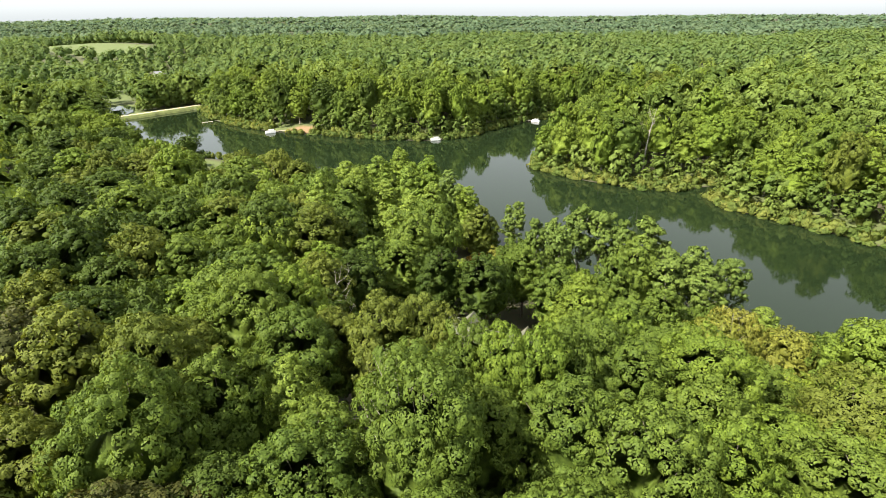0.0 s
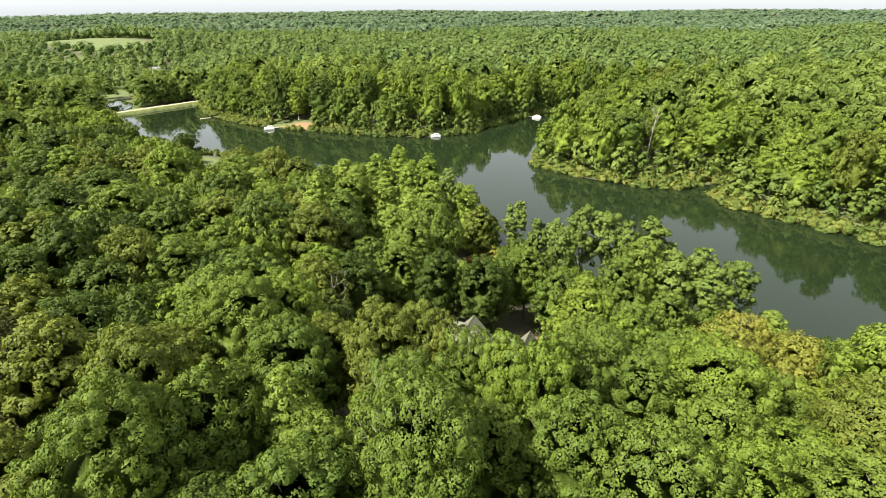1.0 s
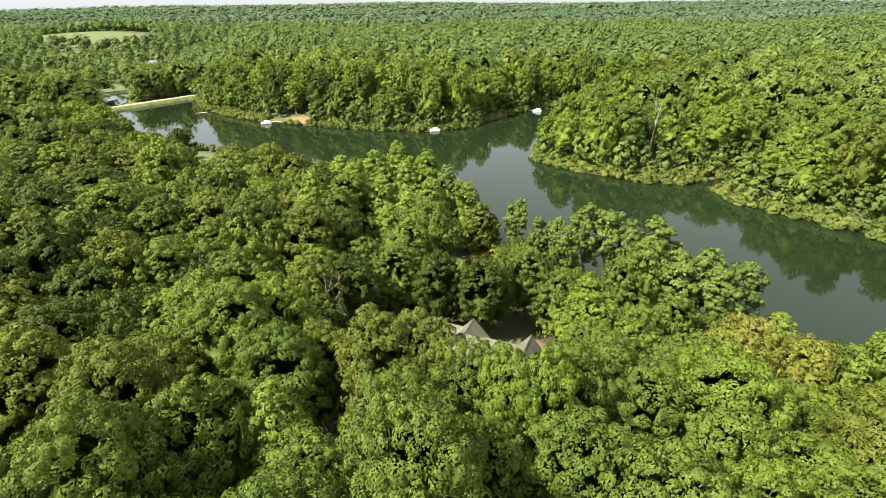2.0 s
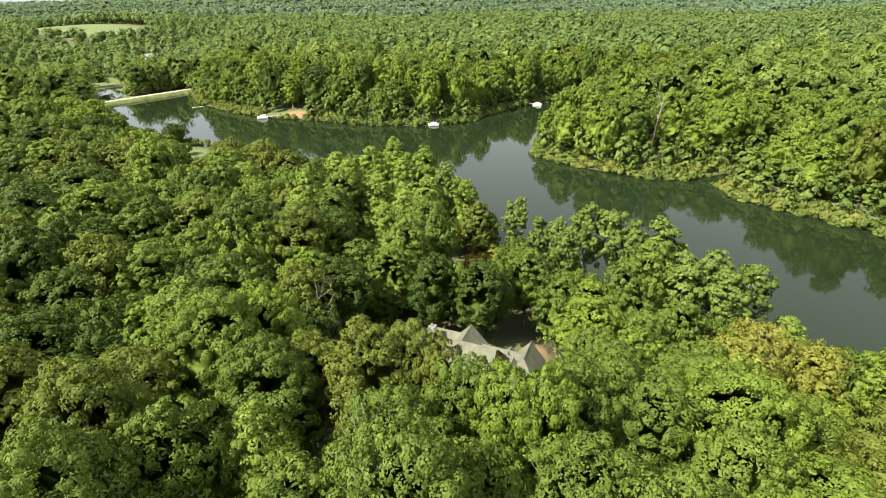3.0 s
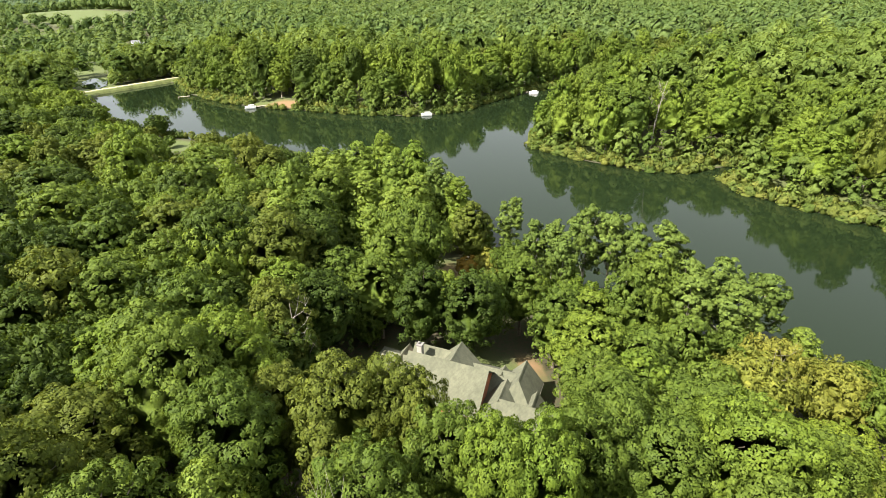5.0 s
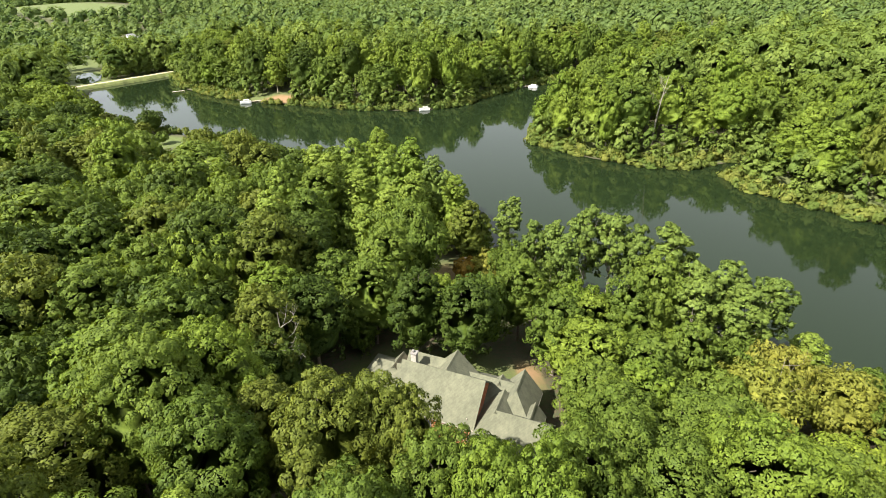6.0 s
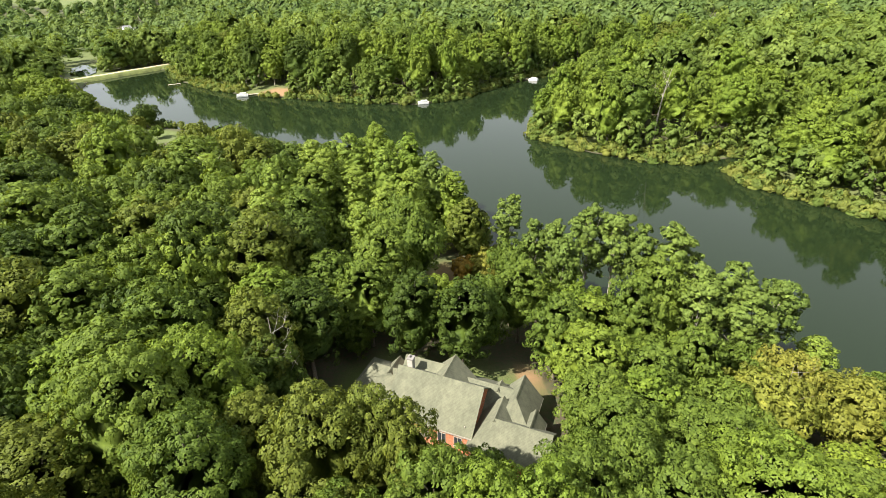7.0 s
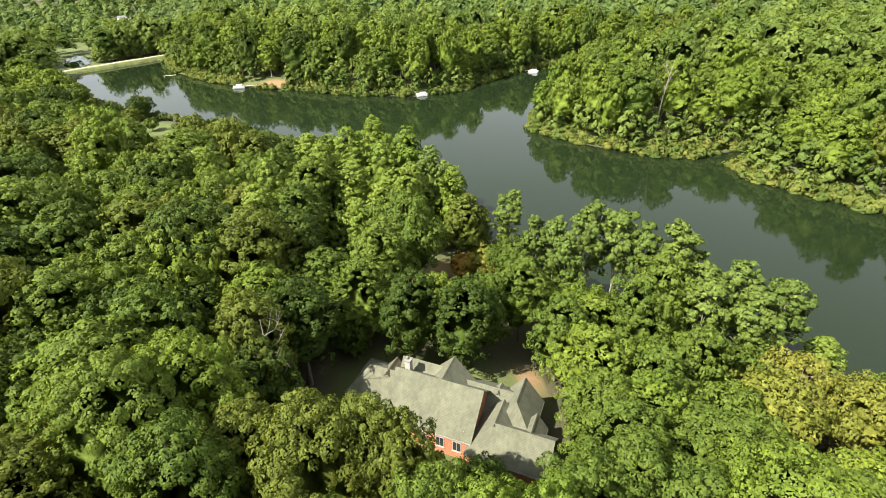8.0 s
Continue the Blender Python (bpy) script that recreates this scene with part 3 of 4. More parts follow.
def gable_roof(axis, a0, a1, c, half, ridge, eave, hip0=0.0, hip1=0.0, thick=0.22):
    """A pitched roof along u or v from a0 to a1, its ridge at c, of the given half span; hip0 and hip1 shorten the ridge. Heights over the lake."""
    rz, ez = ridge - G, eave - G
    top = [(a0, c - half, ez), (a1, c - half, ez), (a1, c + half, ez), (a0, c + half, ez), (a0 + hip0, c, rz), (a1 - hip1, c, rz)]
    pts = top + [(x, y, z - thick) for x, y, z in top]
    if axis == "v":
        pts = [(y, x, z) for x, y, z in pts]
    bm = bmesh.new()
    faces = [(0, 1, 5, 4), (2, 3, 4, 5), (6, 10, 11, 7), (8, 11, 10, 9), (0, 6, 7, 1), (2, 8, 9, 3)]
    faces += [(0, 4, 3), (6, 9, 10)] if hip0 else [(0, 4, 10, 6), (4, 3, 9, 10)]
    faces += [(1, 2, 5), (7, 11, 8)] if hip1 else [(1, 7, 11, 5), (5, 11, 8, 2)]
    if hip0:
        faces.append((0, 3, 9, 6))
    if hip1:
        faces.append((1, 7, 8, 2))
    solid(bm, pts, faces)
    roof = part("roof", bm, SHINGLE, house)
    # ridge cap
    bm = bmesh.new()
    p, q = top[4], top[5]
    w = 0.16
    cap = [(p[0], c - w, rz - w * 0.8), (p[0], c, rz + 0.06), (p[0], c + w, rz - w * 0.8), (q[0], c - w, rz - w * 0.8), (q[0], c, rz + 0.06), (q[0], c + w, rz - w * 0.8)]
    if axis == "v":
        cap = [(y, x, z) for x, y, z in cap]
    solid(bm, cap, [(0, 1, 4, 3), (1, 2, 5, 4), (0, 2, 1), (3, 4, 5), (0, 3, 5, 2)])
    part("ridge_cap", bm, SHINGLE, roof)
    # fascia boards under both eaves
    for y in (c - half, c + half):
        bm = bmesh.new()
        e = 0.03 if y > c else -0.03
        lo, hi = sorted((y, y + e))
        if axis == "u":
            box(bm, a0, a1, lo, hi, ez - 0.26, ez - 0.03)
        else:
            box(bm, lo, hi, a0, a1, ez - 0.26, ez - 0.03)
        part("fascia", bm, TRIM, roof)
    return roof


def wall_block(u0, u1, v0, v1, top, gables=()):
    """Brick walls of a rectangular block, with gable ends: (end, ridge, peak)."""
    bm = bmesh.new()
    t = 0.3
    z = top - G
    for a in ((u0, u1, v0, v0 + t), (u0, u1, v1 - t, v1), (u0, u0 + t, v0 + t, v1 - t), (u1 - t, u1, v0 + t, v1 - t)):
        box(bm, *a, -1.2, z)
    for side, ridge, peak in gables:
        p = peak - G
        if side in "EW":
            x0, x1 = (u1 - t, u1) if side == "E" else (u0, u0 + t)
            pts = [(x0, v0, z), (x0, v1, z), (x0, ridge, p), (x1, v0, z), (x1, v1, z), (x1, ridge, p)]
        else:
            y0, y1 = (v1 - t, v1) if side == "N" else (v0, v0 + t)
            pts = [(u0, y0, z), (u1, y0, z), (ridge, y0, p), (u0, y1, z), (u1, y1, z), (ridge, y1, p)]
        solid(bm, pts, [(0, 1, 2), (5, 4, 3), (0, 3, 4, 1), (1, 4, 5, 2), (2, 5, 3, 0)])
    return part("wall", bm, BRICK, house)


def window(u, v, z, w, h, wall):
    """A cream-framed window in the front wall."""
    bm = bmesh.new()
    for a in ((u - w / 2, u + w / 2, z, z + 0.08), (u - w / 2, u + w / 2, z + h - 0.08, z + h), (u - w / 2, u - w / 2 + 0.08, z + 0.08, z + h - 0.08),
              (u + w / 2 - 0.08, u + w / 2, z + 0.08, z + h - 0.08), (u - 0.03, u + 0.03, z + 0.08, z + h - 0.08)):
        box(bm, a[0], a[1], v - 0.06, v + 0.02, a[2], a[3])
    fr = part("window", bm, TRIM, house)
    bm = bmesh.new()
    box(bm, u - w / 2 + 0.08, u + w / 2 - 0.08, v - 0.02, v - 0.004, z + 0.08, z + h - 0.08)
    part("pane", bm, GLASS, fr)
    bm = bmesh.new()
    box(bm, u - w / 2 - 0.08, u + w / 2 + 0.08, v - 0.14, v + 0.02, z - 0.09, z)
    part("sill", bm, TRIM, fr)


gable_roof("u", -12.0, 0.0, 0.0, 4.7, 15.4, 11.2)
w = wall_block(-11.7, -0.35, -4.2, 4.2, 11.4, [("E", 0.0, 15.0), ("W", 0.0, 15.0)])
for u in (-9.5, -6.6, -4.2, -2.0):
    window(u, -4.2, 1.2, 1.1, 1.6, w)
gable_roof("v", 0.2, 4.6, -5.6, 3.9, 15.45, 11.4)
wall_block(-9.1, -2.1, 1.0, 4.2, 11.5, [("N", -5.6, 15.0)])
gable_roof("u", -12.6, -6.0, 3.4, 3.0, 14.3, 11.2)
wall_block(-12.3, -6.4, 0.8, 6.0, 11.3, [("W", 3.4, 14.0)])
gable_roof("u", -19.0, -11.0, 1.6, 3.6, 12.9, 10.4, hip0=2.2)
wall_block(-18.5, -11.8, -1.5, 4.7, 10.5)
gable_roof("v", 0.8, 4.2, -14.0, 1.5, 13.0, 11.2)
gable_roof("u", -4.5, 3.6, 3.3, 3.3, 13.2, 10.7)
wall_block(-4.0, 3.2, 0.5, 6.2, 10.8)
gable_roof("v", -1.2, 5.7, 3.8, 2.7, 14.0, 10.7, hip0=2.4)
wall_block(1.5, 6.1, 0.9, 5.4, 10.8, [("N", 3.8, 13.9)])
gable_roof("v", -2.9, 1.5, 2.2, 2.8, 13.46, 10.46)
wall_block(-0.1, 4.5, -2.6, 1.0, 10.5)
gable_roof("u", -0.6, 9.4, -2.6, 3.2, 13.5, 10.5, hip0=2.8)
wall_block(0.0, 9.0, -5.4, 0.2, 10.55, [("E", -2.6, 13.2)])
gable_roof("v", -2.4, 1.6, 6.4, 1.5, 12.6, 10.6)
wall_block(5.2, 7.6, -2.0, 1.3, 10.7, [("N", 6.4, 12.3)])
gable_roof("v", 2.6, 4.6, 1.0, 1.0, 13.1, 12.0)
bm = bmesh.new()
box(bm, -11.2, -10.45, 0.95, 1.75, 4.0, 8.4)
GREY_STONE = plain("grey_stone", (0.20, 0.19, 0.18), 0.9, 0.2, 2.0)
ch = part("chimney", bm, plain("pale_stone", (0.36, 0.34, 0.30), 0.9, 0.2, 2.0), house, "pale stone chimney")
bm = bmesh.new()
box(bm, -11.28, -10.37, 0.87, 1.83, 8.4, 8.55)
box(bm, -11.15, -10.85, 1.2, 1.5, 8.55, 8.85)
part("cap", bm, GREY_STONE, ch)
for k, (u, v, zz) in enumerate(((-4.9, -3.6, 12.05), (-1.2, -3.9, 11.75), (-0.9, 3.4, 12.35))):
    bm = bmesh.new()
    bmesh.ops.create_cone(bm, cap_ends=True, segments=10, radius1=0.07, radius2=0.07, depth=0.7, matrix=Matrix.Translation((u, v, zz - G)))
    part("vent_pipe", bm, TRIM, house)

# ---- docks, boats, far houses ----
BOARDS = plain("weathered_boards", (0.36, 0.31, 0.25), 0.85, 0.25, 2.0)
GEL = plain("white_hull", (0.80, 0.80, 0.78), 0.35, 0.06, 1.0)


def dock(x, y, turn, length):
    base = new("dock")
    base.location, base.rotation_euler = (x, y, 0.0), (0, 0, turn)
    n = int(length / 0.6)
    for i in range(n):
        bm = bmesh.new()
        box(bm, -0.9, 0.9, i * 0.6, i * 0.6 + 0.56, 0.50, 0.56)
        part("plank", bm, BOARDS, base)
    for px in (-0.8, 0.8):
        for py in (0.3, length * 0.5, length - 0.4):
            bm = bmesh.new()
            bmesh.ops.create_cone(bm, cap_ends=True, segments=8, radius1=0.1, radius2=0.1, depth=3.2, matrix=Matrix.Translation((px, py, -0.8)))
            part("post", bm, BOARDS, base)
    return tagged(base, "weathered wooden dock reaching out over the water", "dock", "docks")


def boat(x, y, turn, s=1.0):
    base = new("pontoon_boat")
    base.location, base.rotation_euler, base.scale = (x, y, 0.0), (0, 0, turn), (s, s, s)
    for px in (-0.85, 0.85):
        bm = bmesh.new()
        bmesh.ops.create_cone(bm, cap_ends=True, segments=12, radius1=0.32, radius2=0.32, depth=5.6, matrix=pose(px, 0, 0.1, 90))
        part("pontoon", bm, GEL, base)
    bm = bmesh.new()
    box(bm, -1.25, 1.25, -2.9, 2.7, 0.42, 0.55)
    part("deck", bm, GEL, base)
    bm = bmesh.new()
    for a in ((-1.22, -1.16, -2.8, 2.6), (1.16, 1.22, -2.8, 2.6), (-1.16, 1.16, -2.8, -2.74), (-1.16, -0.4, 2.54, 2.6), (0.4, 1.16, 2.54, 2.6)):
        box(bm, *a, 0.55, 1.15)
    part("rail", bm, GEL, base)
    bm = bmesh.new()
    vs = []
    for i in range(7):
        q = -1.2 + 0.4 * i
        for yy in (-2.0, 0.9):
            vs.append(bm.verts.new((q, yy, 1.75 + 0.22 * math.cos(q * 1.25))))
    for i in range(6):
        bm.faces.new((vs[2 * i], vs[2 * i + 1], vs[2 * i + 3], vs[2 * i + 2]))
    bmesh.ops.solidify(bm, geom=bm.faces[:], thickness=0.06)
    part("canopy", bm, GEL, base, "white canvas canopy")
    for px in (-1.15, 1.15):
        for py in (-1.9, 0.8):
            bm = bmesh.new()
            box(bm, px - 0.03, px + 0.03, py - 0.03, py + 0.03, 0.55, 1.80)
            part("pole", bm, GEL, base)
    return tagged(base, "white pontoon boat with canopy moored at a dock", "boat", "boats")


dock(-128.5, 310.0, 2.15, 8)
boat(-136.0, 304.0, 2.0, 1.05)
boat(-36.5, 292.0, 1.9, 0.95)
dock(-34.0, 293.5, 0.25, 6)
boat(20.5, 351.0, 1.2, 0.95)
dock(12.5, 352.0, 1.4 - 2.9, 7)
dock(-188, 334.0, 2.2, 7)

WHITE = plain("white_siding", (0.75, 0.74, 0.70), 0.7, 0.08, 1.0)
TAN = plain("tan_siding", (0.42, 0.32, 0.24), 0.8, 0.1, 1.0)
GREY = plain("grey_roof", (0.22, 0.22, 0.23), 0.9, 0.15, 1.0)


def far_house(x, y, turn, w, d, h, walls=None, label="white two-storey farmhouse with grey roof among trees"):
    base = new("farmhouse")
    base.location, base.rotation_euler = (x, y, float(height(x, y))), (0, 0, turn)
    bm = bmesh.new()
    box(bm, -w / 2, w / 2, -d / 2, d / 2, -2, h)
    solid(bm, [(-w / 2, -d / 2, h), (-w / 2, d / 2, h), (-w / 2, 0, h + d * 0.36), (w / 2, -d / 2, h), (w / 2, d / 2, h), (w / 2, 0, h + d * 0.36)],
          [(0, 1, 2), (5, 4, 3), (1, 4, 5, 2), (2, 5, 3, 0)])
    part("wall", bm, walls or WHITE, base)
    bm = bmesh.new()
    o = 0.5
    top = [(-w / 2 - o, -d / 2 - o, h - 0.1), (w / 2 + o, -d / 2 - o, h - 0.1), (w / 2 + o, d / 2 + o, h - 0.1), (-w / 2 - o, d / 2 + o, h - 0.1),
           (-w / 2 - o, 0, h + d * 0.40), (w / 2 + o, 0, h + d * 0.40)]
    solid(bm, top + [(a, b, c - 0.25) for a, b, c in top],
          [(0, 1, 5, 4), (2, 3, 4, 5), (6, 10, 11, 7), (8, 11, 10, 9), (0, 6, 7, 1), (2, 8, 9, 3), (0, 4, 10, 6), (4, 3, 9, 10), (1, 7, 11, 5), (5, 11, 8, 2)])
    part("roof", bm, GREY, base)
    for i in range(4):
        for k in range(2 if h > 4 else 1):
            bm = bmesh.new()
            cx = -w / 2 + w * (i + 0.5) / 4
            box(bm, cx - 0.5, cx + 0.5, -d / 2 - 0.03, -d / 2 + 0.05, 0.9 + 2.8 * k, 2.4 + 2.8 * k)
            part("window", bm, GLASS, base)
    return tagged(base, label, "house", "far houses")


far_house(-372, 560, 0.9, 7, 6.5, 5.4)
far_house(-364, 562, 0.9, 4.5, 5, 3.6)
far_house(176, 523, -0.3, 9, 7, 2.7, TAN, "low tan house with grey roof in the far woods")
for hx, hy, t in ((-690, 1080, 0.3), (-640, 1100, 0.8), (-560, 1090, 0.1), (-590, 1180, 0.5), (-500, 1110, 0.4)):
    far_house(hx, hy, t, 15, 10, 6.0)

# ---- dam road ----
bm = bmesh.new()
n = 40
p0, p1 = Vector((-279, 292)), Vector((-226.5, 390))
d = (p1 - p0).normalized()
nrm = Vector((-d.y, d.x))
row = []
for i in range(n + 1):
    c = p0 + (p1 - p0) * i / n + nrm * (3.0 + 0.3 * math.sin(i * 0.7))
    row.append([bm.verts.new((*(c + nrm * s), float(height(c.x + nrm.x * s, c.y + nrm.y * s)) + zz)) for s, zz in ((-1.9, -0.3), (-1.8, 0.06), (0, 0.14), (1.8, 0.06), (1.9, -0.3))])
for a, b in zip(row, row[1:]):
    for i in range(4):
        bm.faces.new((a[i], a[i + 1], b[i + 1], b[i]))
tagged(part("dam_road", bm, plain("pale_gravel", (0.40, 0.35, 0.22), 0.95, 0.15, 0.5)), "pale gravel track along the top of the dam", "road", kind="structure")

# the dam's grassy bank on the lake side
bm = bmesh.new()
row = []
for i in range(n + 1):
    c = p0 + (p1 - p0) * i / n + nrm * (3.0 + 0.3 * math.sin(i * 0.7))
    top = float(height(c.x, c.y))
    edge = 0.25 * math.sin(i * 1.9) + 0.15 * math.sin(i * 4.3)
    row.append([bm.verts.new((*(c + nrm * q), z)) for q, z in ((-1.85, top), (-3.5, top - 0.15), (-5.0 + edge, 0.9), (-6.2 + edge, -0.3), (-7.5 + edge, -1.6))])
for a, b in zip(row, row[1:]):
    for i in range(4):
        bm.faces.new((a[i], b[i], b[i + 1], a[i + 1]))
tagged(part("dam_bank", bm, plain("bank_grass", (0.105, 0.125, 0.034), 0.95, 0.3, 0.4, relief=0.1)), "grassy bank of the dam on the lake side", "bank", kind="structure")

bm = bmesh.new()
ring = []
for a in range(20):
    p, q = 25 * math.cos(a * 0.314) * (1 + 0.08 * math.sin(3 * a)), 8 * math.sin(a * 0.314) * (1 + 0.12 * math.sin(2 * a))
    ring.append(bm.verts.new((-279 - 0.6 * p + 0.8 * q, 372 + 0.8 * p + 0.6 * q, 0.95)))
bm.faces.new(ring)
tagged(part("pond_water", bm, bpy.data.materials["lake_water"]), "small still pond below the dam", "water", kind="structure")

# ---- hero trees ----
for x, y, top, wide in ((4.4, 128.5, 21.5, 3.5), (8.8, 118.6, 21.5, 2.8), (12.3, 116.9, 22.0, 3.2), (17.9, 114.0, 26.5, 3.9), (22.1, 112.4, 26.0, 4.2), (25.8, 110.6, 24.5, 3.3),
                        (29.9, 106.6, 26.5, 4.6), (33.1, 102.6, 22.5, 3.6), (37.5, 101.4, 22.8, 4.3), (43.1, 98.8, 22.5, 3.9), (13.0, 108.3, 23.5, 3.3), (37.6, 95.0, 22.5, 4.0), (31.5, 97.0, 23.0, 3.8)):
    plant("pine", x, y, top, wide, "needles")
plant("maple", 26.6, 100.7, 24.5, 5.0, "green")
plant("maple", 22.8, 98.6, 22.0, 4.4, "green")
plant("maple", 17.0, 98.2, 18.0, 4.4, "bright")
plant("maple", 1.4, 111.0, 12.6, 3.4, "bright")
plant("maple", 6.0, 103.5, 21.0, 4.4, "green")
plant("maple", 36.5, 91.0, 16.0, 4.4, "green")
plant("maple", 20.5, 104.0, 14.5, 3.6, "green")
plant("maple", -4.4, 131.0, 19.2, 4.7, "olive", label="airy olive-green round tree at the lake shore")
plant("shrub", -0.4, 124.6, 10.4, 3.9, "gold", label="golden-leaved shrub at the edge of a clearing")
plant("shrub", -4.4, 124.8, 9.0, 3.2, "orange", label="orange-leaved shrub at the edge of a clearing")
plant("maple", -2.6, 92.5, 23.6, 4.7, "dark")
plant("maple", -9.8, 93.0, 24.6, 4.4, "dark")
plant("maple", 11.0, 92.0, 22.5, 4.0, "green")
plant("maple", 14.5, 84.0, 23.0, 4.8, "bright")
plant("maple", 14.0, 77.0, 22.5, 4.6, "green")
plant("maple", 15.5, 71.0, 24.5, 4.8, "green")
plant("maple", 19.0, 76.5, 23.0, 4.6, "bright")
plant("maple", 13.0, 88.5, 20.0, 3.8, "bright")
plant("oak", -25.5, 77.5, 24.0, 4.4, "dark")
plant("oak", -24.0, 87.5, 26.0, 5.0, "dark")
plant("maple", -17.5, 97.0, 24.0, 4.8, "green")
plant("maple", -24.5, 100.0, 23.0, 5.0, "green")
plant("maple", 21.5, 83.0, 21.5, 4.6, "green")
plant("maple", 28.4, 87.2, 21.5, 4.2, "green")
plant("poplar", -30.8, 165.0, 26.0, 4.4, "bright")
plant("poplar", -20.5, 157.0, 25.5, 4.2, "bright")
plant("poplar", -36.0, 158.0, 25.0, 4.4, "poplar")
plant("poplar", -26.0, 151.0, 24.0, 4.2, "poplar")
plant("poplar", -14.0, 149.0, 23.5, 3.8, "needles")
plant("poplar", -45.7, 157.0, 23.5, 4.2, "poplar")
plant("poplar", -17.5, 141.0, 22.5, 4.0, "poplar")
plant("poplar", -40.0, 149.0, 23.5, 4.2, "poplar")
plant("poplar", -30.0, 140.0, 23.0, 4.0, "poplar")
plant("poplar", -22.0, 132.0, 21.5, 4.0, "poplar")
plant("poplar", -48.0, 144.0, 22.5, 4.2, "poplar")
plant("poplar", -36.0, 126.0, 22.0, 4.0, "bright")
plant("maple", -15.9, 113.7, 17.5, 3.6, "poplar")
plant("oak", -73.0, 168.0, 23.0, 6.8, "olive")
plant("oak", -62.0, 160.0, 22.5, 5.8, "olive")
plant("oak", -118.0, 178.0, 21.0, 6.5, "green")
plant("oak", -94.3, 147.0, 29.0, 6.4, "bright")
plant("oak", -80.0, 114.0, 27.5, 7.4, "green")
plant("poplar", -39.0, 112.0, 28.6, 4.4, "poplar")
plant("oak", 25.2, 71.0, 23.0, 6.2, "green")
plant("oak", -65.4, 119.4, 24.5, 7.2, "green")
plant("oak", -56.0, 113.0, 25.0, 6.4, "olive")
plant("oak", -27.6, 81.0, 28.0, 5.2, "olive", label="thinning oak with pale bare branches beside the house clearing")
plant("oak", -31.3, 91.9, 25.0, 5.4, "bright")
plant("oak", -27.6, 68.5, 32.4, 5.2, "bright")
plant("oak", -36.6, 77.2, 31.0, 5.4, "green")
plant("oak", -30.4, 62.5, 34.5, 5.6, "green")
plant("oak", -22.6, 58.0, 32.0, 5.4, "green")
plant("oak", -12.8, 61.5, 32.2, 5.4, "olive")
plant("oak", -8.0, 63.2, 31.6, 4.2, "olive")
plant("maple", -5.4, 62.5, 30.5, 3.8, "olive")
plant("oak", -2.0, 56.0, 32.8, 4.4, "green")
plant("oak", 2.0, 54.5, 33.6, 4.2, "bright")
plant("oak", 5.6, 54.5, 33.4, 4.2, "bright")
plant("oak", 9.0, 59.0, 31.0, 4.8, "green")
plant("oak", 13.0, 62.5, 29.5, 4.8, "green")
plant("maple", -6.5, 69.0, 17.0, 3.0, "olive")
plant("maple", 1.0, 65.5, 21.5, 3.4, "green")
plant("oak", 17.0, 61.0, 28.0, 5.6, "green")
plant("oak", -4.9, 42.5, 37.5, 5.4, "green")
plant("oak", -7.7, 50.5, 33.5, 5.4, "green")
plant("oak", 8.2, 48.0, 31.5, 5.6, "green")
plant("oak", 15.1, 44.0, 32.5, 5.8, "green")
plant("oak", -26.5, 46.8, 33.0, 5.6, "green")
plant("oak", -33.0, 47.0, 37.0, 5.8, "olive")
plant("oak", -46.4, 51.5, 34.0, 6.0, "olive")
plant("oak", -30.0, 39.5, 37.0, 5.6, "green")
plant("oak", 35.5, 82.6, 18.5, 6.2, "gold")
plant("oak", 29.0, 78.5, 19.5, 5.0, "green")
plant("oak", 49.0, 86.5, 14.5, 5.4, "gold")
plant("oak", 43.0, 74.5, 14.5, 5.0, "yellow")
plant("maple", 40.0, 69.5, 16.0, 4.4, "yellow")
plant("oak", 41.0, 88.5, 17.0, 4.6, "gold")
plant("oak", 34.0, 66.0, 22.0, 5.8, "green")
plant("oak", 32.0, 55.0, 24.0, 5.4, "bright")
plant("oak", 45.5, 61.0, 20.0, 5.2, "green")
plant("oak", -124.7, 181.7, 23.0, 8.6, "bright")
plant("oak", -108.5, 176.0, 20.5, 6.6, "green")
plant("maple", -157.3, 234.3, 10.5, 3.6, "green")
plant("maple", -147.0, 231.4, 8.5, 3.8, "olive")
plant("oak", -94.4, 187.2, 18.5, 6.0, "olive")
plant("oak", -80.5, 183.0, 18.0, 6.0, "green")
plant("maple", -112.7, 181.5, 16.0, 5.0, "dark")
plant("poplar", -66.5, 143.1, 24.0, 6.0, "poplar")
plant("oak", -150.0, 241.5, 11.0, 5.6, "dark", label="round dark green tree standing on a small lakeside lawn")
plant("shrub", -136.0, 226.0, 6.0, 3.2, "green", label="green shrub on a small lakeside lawn")
plant("oak", -195.2, 252.0, 19.5, 8.0, "bright")
plant("oak", -184.5, 250.0, 14.0, 6.0, "green")
plant("oak", -189.0, 234.4, 19.0, 8.5, "bright")
plant("oak", -179.0, 231.0, 16.5, 6.5, "dark")
plant("oak", -187.0, 219.2, 19.0, 8.0, "green")
plant("oak", -207.0, 258.0, 17.0, 7.5, "olive")


